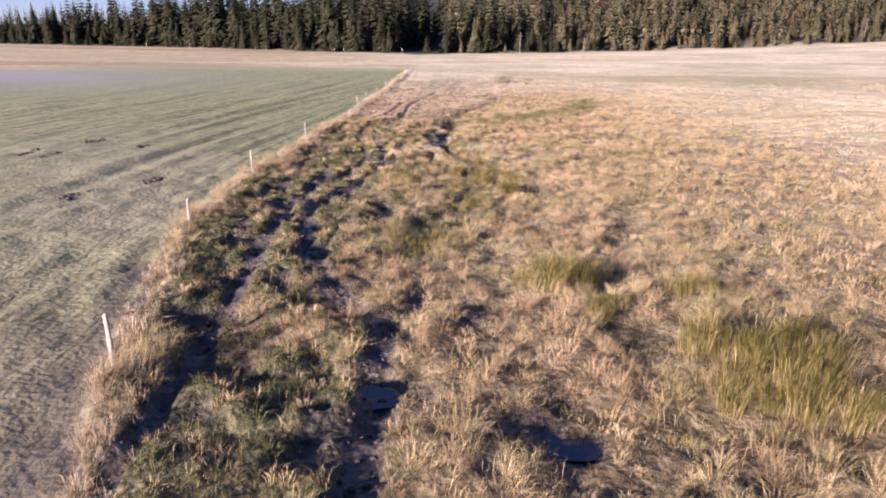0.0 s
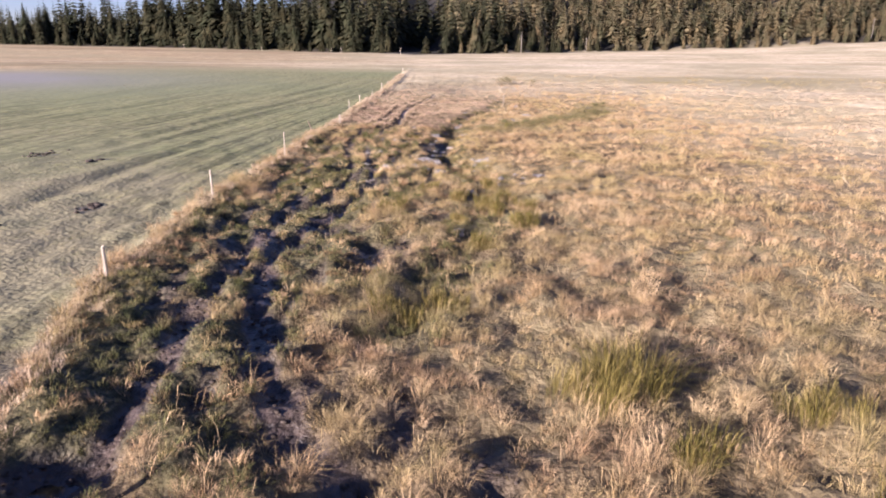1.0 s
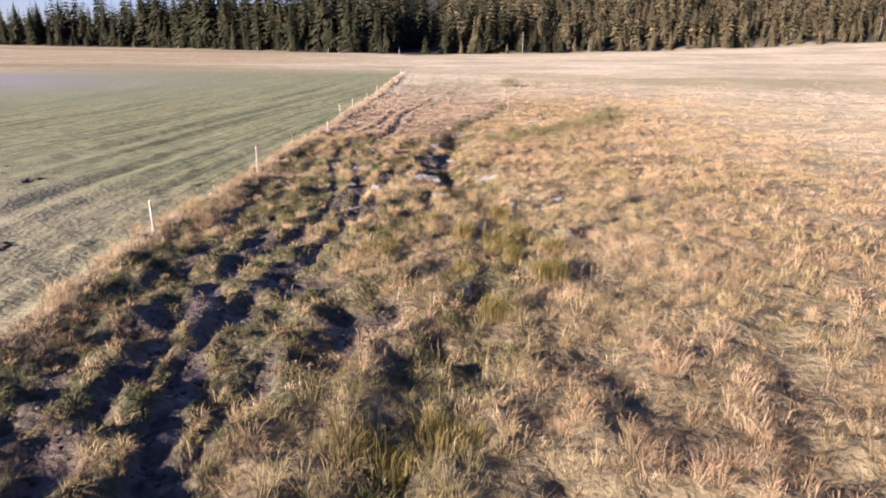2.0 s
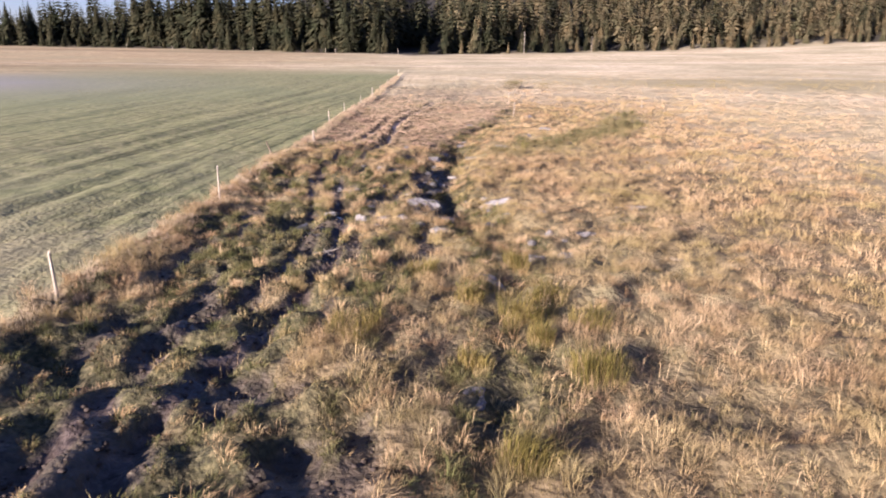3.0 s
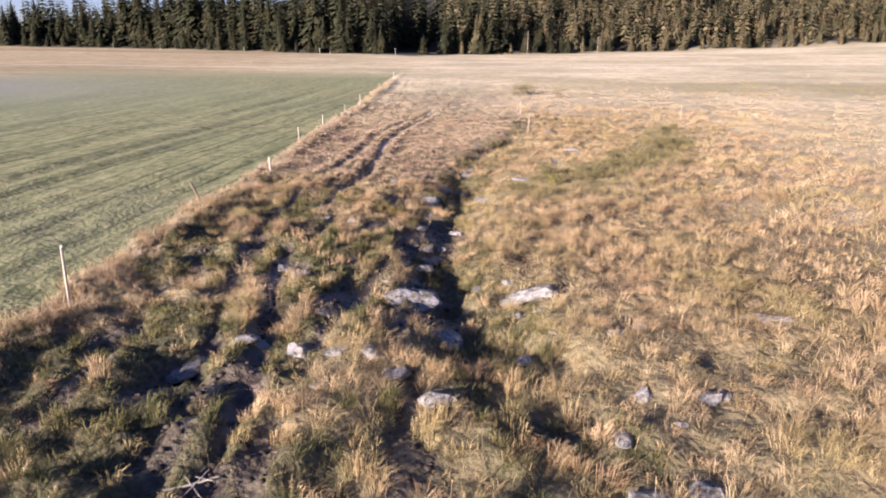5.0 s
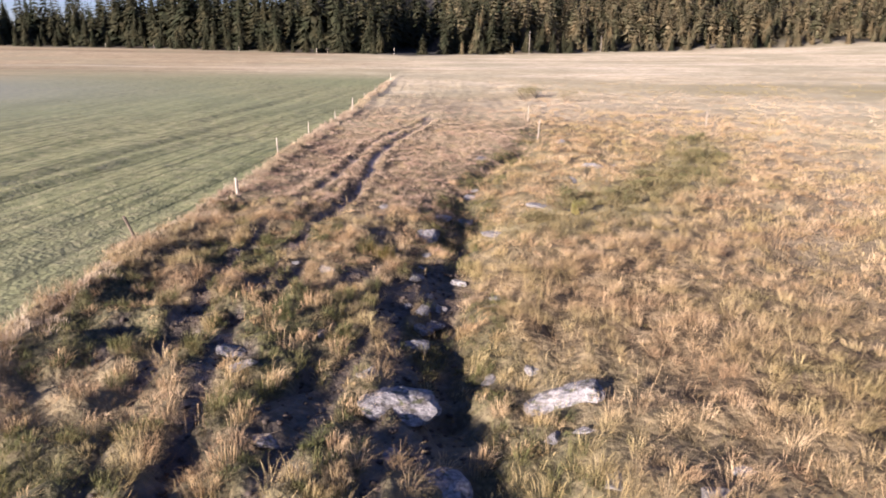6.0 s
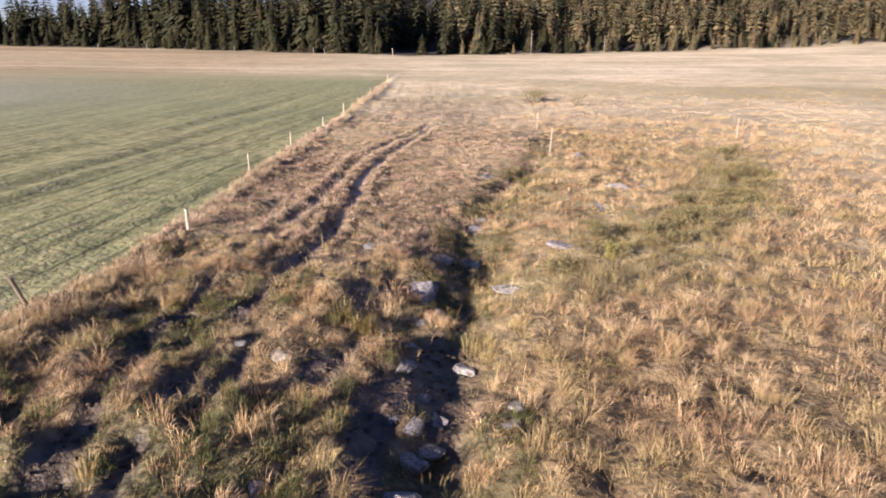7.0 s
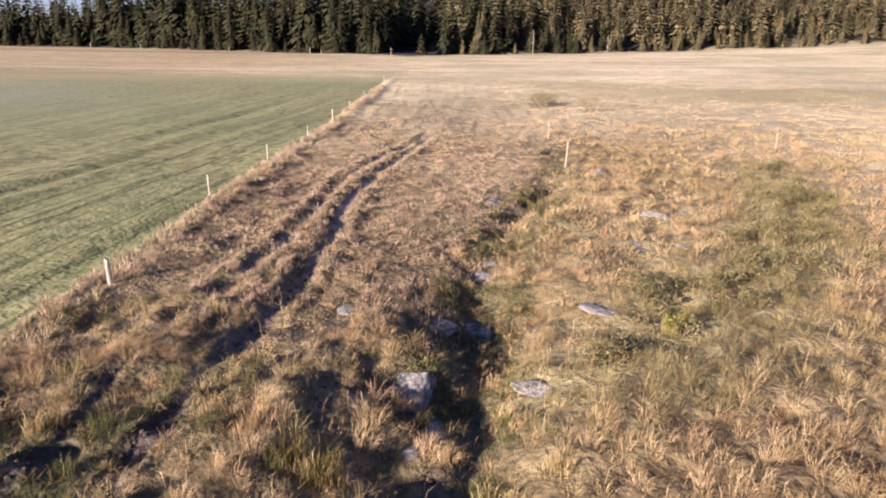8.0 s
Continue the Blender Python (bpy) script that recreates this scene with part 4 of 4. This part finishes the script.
# ---- fence ----
def post_mesh(h, r, bend, seed):
    bm = bmesh.new()
    rd = random.Random(seed)
    rings, sides = 6, 8
    rows_ = []
    for i in range(rings):
        u = i / (rings - 1)
        rr = r * (1.05 - 0.2 * u)
        off = bend * math.sin(u * 2.6) * h
        rows_.append([bm.verts.new((off + rr * math.cos(a * math.tau / sides) * rd.uniform(0.85, 1.1), rr * math.sin(a * math.tau / sides) * rd.uniform(0.85, 1.1),
                                    -0.25 + (h + 0.25) * u + (0.03 * math.cos(a * math.tau / sides) if i == rings - 1 else 0))) for a in range(sides)])
    for a, b in zip(rows_[:-1], rows_[1:]):
        for j in range(sides):
            bm.faces.new((a[j], a[(j + 1) % sides], b[(j + 1) % sides], b[j]))
    bm.faces.new(rows_[-1])
    bm.faces.new(rows_[0][::-1])
    return bm


def fence(name, posts, label):
    root = tagged(new(name), label, "fence")
    for i, (x, y, h, r, ax, ay, dark) in enumerate(posts):
        z = float(lie(np.array([x]), np.array([y]))[0])
        p = part("post", post_mesh(h, r * 0.8, 0.02, i), DARKWOOD if dark else POSTWOOD, root, "leaning dark wooden post" if dark else "")
        p.matrix_world = pose(x, y, z, ay, ax, 0) @ pose(0, 0, 0, 0, 0, 37 * i)
    return root


fence("field_fence", [(-4.9, 9.1, 0.85, .05, -2, 0, 0), (-6.85, 17.5, 0.75, .05, 1, 2, 0), (-7.35, 25.5, 0.9, .04, -2, 0, 0), (-7.0, 34.0, 1.10, .032, 0, 0, 0),
                      (-7.15, 41.7, 0.85, .05, -20, 4, 1), (-6.6, 47.5, 0.58, .065, -2, 0, 0), (-6.95, 54.5, 0.85, .04, -2, 0, 0), (-7.1, 61.8, 0.62, .035, 0, 0, 0),
                      (-6.7, 68.0, 0.6, .03, 1, 0, 0), (-6.3, 73.2, 0.85, .05, 0, 0, 0), (-6.3, 80.3, 0.6, .03, 0, 0, 0), (-6.2, 88, 0.6, .03, 0, 0, 0),
                      (-6.1, 105, 0.7, .04, 0, 0, 0)], "row of pale weathered wooden posts along the field edge")
fence("pasture_fence", [(5.1, 68.4, 0.95, .03, 0, 0, 0), (4.9, 62.2, 0.8, .035, 3, 0, 0), (14.9, 65.3, 1.05, .03, -1, 0, 0)],
      "sparse thin pale posts in the dry pasture")


fence("woodland_fence", [(-98, 229, 1.2, .07, 2, 0, 0), (-82, 224, 1.2, .07, -3, 0, 0), (-55, 214, 1.2, .07, 0, 0, 0), (-33, 207, 1.2, .07, 3, 0, 0),
                         (-30, 206, 1.2, .07, -2, 0, 0), (-12.5, 201, 1.6, .08, 0, 0, 0)], "few weathered posts along the foot of the wood")


# ---- conifers ----
def conifer_arrays(h, seed, levels, per):
    """Vertices and triangles of a spruce crown, unit-free: base at 0."""
    r = np.random.default_rng(seed)
    verts, tris = [], []
    full = h * r.uniform(0.165, 0.235)
    for i in range(levels):
        u = (i + r.uniform(-0.3, 0.3)) / levels
        u = min(max(u, 0.0), 0.97)
        z = h * (0.06 + 0.93 * u)
        reach = full * (1 - u) ** 0.88 * r.uniform(0.72, 1.18) + 0.10
        turn = r.uniform(0, 6.28)
        for j in range(per):
            a = turn + 6.283 * j / per + r.normal(0, 0.2)
            L = reach * r.uniform(0.65, 1.2) * (1 + 0.25 * math.sin(a * 2 + seed) * math.sin(u * 9 + seed))
            wdt = max(0.11, min(0.21, 2.6 / per) * L) * r.uniform(0.7, 1.2)
            d = np.array([np.cos(a), np.sin(a), 0])
            s = np.array([-np.sin(a), np.cos(a), 0])
            droop = L * r.uniform(0.45, 0.95)
            c0 = np.array([0, 0, z])
            mid = c0 + d * L * 0.55 - np.array([0, 0, droop * 0.35])
            tip = c0 + d * L - np.array([0, 0, droop * r.uniform(0.6, 1.1)])
            low = np.array([0, 0, -wdt * r.uniform(0.5, 1.0)])
            b = len(verts)
            verts += [c0, mid + s * wdt + low, tip, mid - s * wdt + low]
            tris += [(b, b + 1, b + 2), (b, b + 2, b + 3)]
    b = len(verts)
    verts += [(0.09, 0, h * 0.9), (-0.05, 0.08, h * 0.9), (-0.05, -0.08, h * 0.9), (0, 0, h * 1.03)]
    tris += [(b, b + 1, b + 3), (b + 1, b + 2, b + 3), (b + 2, b, b + 3)]
    return np.array(verts, float), np.array(tris, int)


def trunk_mesh(h):
    bm = bmesh.new()
    bmesh.ops.create_cone(bm, cap_ends=True, segments=8, radius1=0.014 * h, radius2=0.02, depth=h * 0.98)
    bmesh.ops.translate(bm, verts=bm.verts, vec=(0, 0, h * 0.49 - 0.3))
    return bm


def conifer(h, seed, levels=50, per=15, brown=False):
    root = tagged(new("spruce_tree"), "brownish sunlit spruce standing at the forest edge" if brown else "dark green spruce standing at the forest edge", "tree", "forest edge spruces")
    v, t = conifer_arrays(h, seed, levels, per)
    part("trunk", trunk_mesh(h), BARK, root)
    part("crown", raw_mesh("crown", v, tris=t), BROWN_NEEDLES if brown else NEEDLES, root)
    return root


def browning(x):
    """Share of browner trees along the edge of the wood."""
    return float(np.interp(x, [-160, -60, 0, 25, 60, 120], [0.0, 0.0, 0.1, 0.6, 0.85, 0.95]))


def bulk(x):
    """Broader crowns on the sunny slope."""
    return float(np.interp(x, [-60, 0, 30, 60], [1.12, 1.15, 1.5, 1.6]))


def forest():
    rd = random.Random(3)
    heights = (9, 12, 14, 16, 17, 10.5, 13.5, 7.5)
    kinds = [conifer(h, s) for s, h in enumerate(heights)] + [conifer(h, 20 + s, brown=True) for s, h in enumerate(heights)]
    used = set()
    x = -185.0
    while x < 190:
        y = float(np.interp(x, WOOD_X, WOOD_Y)) + rd.uniform(-2.5, 7.0)
        if not (-15.5 < x < -0.5):
            k = rd.randrange(8) + (8 if rd.random() < browning(x) else 0)
            z = float(lie(np.array([x]), np.array([y]))[0])
            s = rd.uniform(0.8, 1.15) * float(np.interp(x, [-155, -125, -100, -80, 0, 40, 100], [0.62, 0.84, 0.98, 1.12, 0.95, 0.68, 0.60]))
            wide = s * rd.uniform(0.9, 1.15) * bulk(x)
            m = pose(x, y, z - 0.1, rd.uniform(-1, 1), rd.uniform(-1, 1), rd.uniform(0, 360)) @ Matrix.Diagonal((wide, wide, s, 1))
            if k in used:
                copy_thing(kinds[k], m).scale = (wide, wide, s)
            else:
                kinds[k].matrix_basis = m
                used.add(k)
        x += rd.choice((1.1, 1.6, 2.2, 2.8, 3.8)) * (0.6 + 0.4 * bulk(x))
    # young trees along the foot of the wood
    x = -170.0
    while x < 175:
        if not (-18 < x < -1):
            y = float(np.interp(x, WOOD_X, WOOD_Y)) - rd.uniform(2.0, 5.0)
            k = rd.randrange(8) + (8 if rd.random() < browning(x) else 0)
            s = rd.uniform(3.0, 7.0) / heights[k % 8]
            t = copy_thing(kinds[k], pose(x, y, float(lie(np.array([x]), np.array([y]))[0]) - 0.05, 0, 0, rd.uniform(0, 360)))
            t.scale = (s * 1.35, s * 1.35, s)
            tagged(t, "young bushy spruce before the forest edge", "tree", "young spruces")
        x += rd.uniform(2.5, 8.0)
    # the wood behind the edge
    r = np.random.default_rng(5)
    base = [conifer_arrays(h, 40 + i, 16, 8) for i, h in enumerate((11, 14, 16, 18, 13))]
    vs, ts, off = ([], []), ([], []), [0, 0]
    for depth in range(1, 14):
        back = 3.0 + depth * (2.6 + 0.22 * depth)
        xx, end = (-210 - back * 0.5, 215 + back * 0.5) if depth < 10 else (-28.0, 14.0)
        while xx < end:
            px = xx + r.uniform(-1, 1)
            py = float(np.interp(px, WOOD_X, WOOD_Y)) + back + r.uniform(-1.6, 1.6)
            xx += r.uniform(1.7, 3.6) * (0.8 + 0.07 * depth) * (1.05 if px > 10 else 1.1)
            if -14.5 < px < -0.8 and back < 30:
                continue
            v, t = base[int(r.integers(5))]
            a, s = r.uniform(0, 6.28), r.uniform(0.7, 1.2) * float(np.interp(px, [-170, -135, -100, -82, 0, 40, 100], [0.58, 0.80, 0.95, 1.2, 0.95, 0.66, 0.60]))
            c, q = np.cos(a) * s * bulk(px), np.sin(a) * s * bulk(px)
            w = np.column_stack([v[:, 0] * c - v[:, 1] * q + px, v[:, 0] * q + v[:, 1] * c + py, v[:, 2] * s + float(lie(np.array([px]), np.array([py]))[0])])
            k = 1 if r.uniform() < browning(px) else 0
            vs[k].append(w)
            ts[k].append(t + off[k])
            off[k] += len(v)
    for k, mat, lab in ((0, NEEDLES, "dense dark spruce forest behind the moor"), (1, BROWN_NEEDLES, "brownish sunlit spruces climbing the hillside")):
        stuff("spruce_forest", raw_mesh("spruce_forest", np.concatenate(vs[k]), tris=np.concatenate(ts[k])), mat, lab, "forest")


forest()


def small_spruce(x, y, h):
    t = conifer(h, 77, 22, 14)
    t.matrix_basis = pose(x, y, float(lie(np.array([x]), np.array([y]))[0])) @ Matrix.Diagonal((1.9, 1.9, 1, 1))
    tagged(t, "young spruce standing alone before the dark forest gap", "tree")


small_spruce(-5.4, 203.5, 5.0)


def dead_tree(x, y, h, seed):
    """A bare grey snag with a few broken limbs."""
    root = tagged(new("dead_tree"), "bare pale grey dead tree at the forest edge", "dead tree", "dead trees")
    root.matrix_world = pose(x, y, float(lie(np.array([x]), np.array([y]))[0]))
    trunk = part("trunk", post_mesh(h, 0.075, 0.01, seed), DEADWOOD, root)
    rd = random.Random(seed)
    for k in range(5):
        limb = part("limb", post_mesh(rd.uniform(0.5, 1.1), 0.03, 0.05, seed + k), DEADWOOD, root)
        limb.matrix_basis = pose(0, 0, h * rd.uniform(0.45, 0.9), 0, 0, rd.uniform(0, 360)) @ pose(0, 0, 0, 0, 65, 0)
    return root


for sx, sy, sh, sq in ((22.6, 212.5, 6.0, 1), (44.0, 223.0, 4.5, 2), (150.0, 252.0, 8.0, 3)):
    dead_tree(sx, sy, sh, sq)


def fallen_branch(x, y):
    """A bleached broken branch with side twigs lying on the trodden turf."""
    root = tagged(new("fallen_branch"), "bleached broken branch lying on the trodden turf", "branch")
    root.matrix_world = pose(x, y, float(height(np.array([x]), np.array([y]))[0]) + 0.06, 0, 0, 20)
    for name, L, r, at, turn, tip in (("stem", 0.34, 0.016, (0, 0, 0), 0, 84), ("twig", 0.17, 0.010, (0.1, 0, 0.01), 45, 76), ("twig", 0.14, 0.009, (0.2, 0, 0.02), -60, 72), ("twig", 0.1, 0.009, (0.03, 0, 0.01), 120, 66)):
        p = part(name, post_mesh(L, r, 0.05, 7), DEADWOOD, root)
        p.matrix_basis = pose(*at, 0, 0, turn) @ pose(0, 0, 0, 0, tip, 0)
    return root


fallen_branch(-2.83, 28.6)


# ---- scrub ----
def low_shrub(x, y, r, tall):
    """A low leafy shrub: a few crooked stems and many small leaves."""
    root = tagged(new("low_shrub"), "low dark green leafy shrub in the dry grass", "shrub", "scrub patch")
    z = float(height(np.array([x]), np.array([y]))[0])
    root.matrix_world = pose(x, y, z)
    stems = bmesh.new()
    tips = []
    for s in range(7):
        a, L = rng.uniform(0, 6.28), rng.uniform(0.5, 1.0)
        end = Vector((math.cos(a) * r * L * 0.7, math.sin(a) * r * L * 0.7, tall * rng.uniform(0.55, 0.9)))
        tips.append(end)
        bmesh.ops.create_cone(stems, segments=5, radius1=0.012, radius2=0.005, depth=end.length,
                              matrix=Matrix.Translation(end / 2) @ end.to_track_quat("Z", "Y").to_matrix().to_4x4())
    part("stem", stems, BARK, root)
    n = int(1300 * r)
    c = np.array([list(tips[int(k)]) for k in rng.integers(0, 7, n)]) + rng.normal(0, 1, (n, 3)) * np.array([r * 0.33, r * 0.33, tall * 0.22])
    c[:, 2] = np.abs(c[:, 2])
    u = rng.normal(0, 1, (n, 3))
    u /= np.linalg.norm(u, axis=1)[:, None]
    v = np.cross(u, rng.normal(0, 1, (n, 3)))
    v /= np.linalg.norm(v, axis=1)[:, None]
    L = rng.uniform(0.015, 0.034, n)[:, None]
    verts = np.stack([c - u * L, c + v * L * 0.5, c + u * L, c - v * L * 0.5], 1).reshape(-1, 3)
    part("foliage", raw_mesh("foliage", verts, quads=np.arange(4 * n).reshape(-1, 4)), HEATH, root)
    return root


for ((ax, ay), (bx, by)), many in zip(zip(SCRUB[:-1], SCRUB[1:]), (7, 14, 14, 11, 8, 6, 4)):
    for k in range(many):
        u = rng.uniform(0, 1)
        low_shrub(ax + (bx - ax) * u + rng.normal(0, 0.7), ay + (by - ay) * u + rng.normal(0, 0.7), rng.uniform(0.18, 0.42), rng.uniform(0.18, 0.36))
for sx, sy in ((7.0, 83.5), (7.6, 84.2), (6.5, 82.8), (9.5, 80.4)):
    low_shrub(sx, sy, 0.9, 0.8)
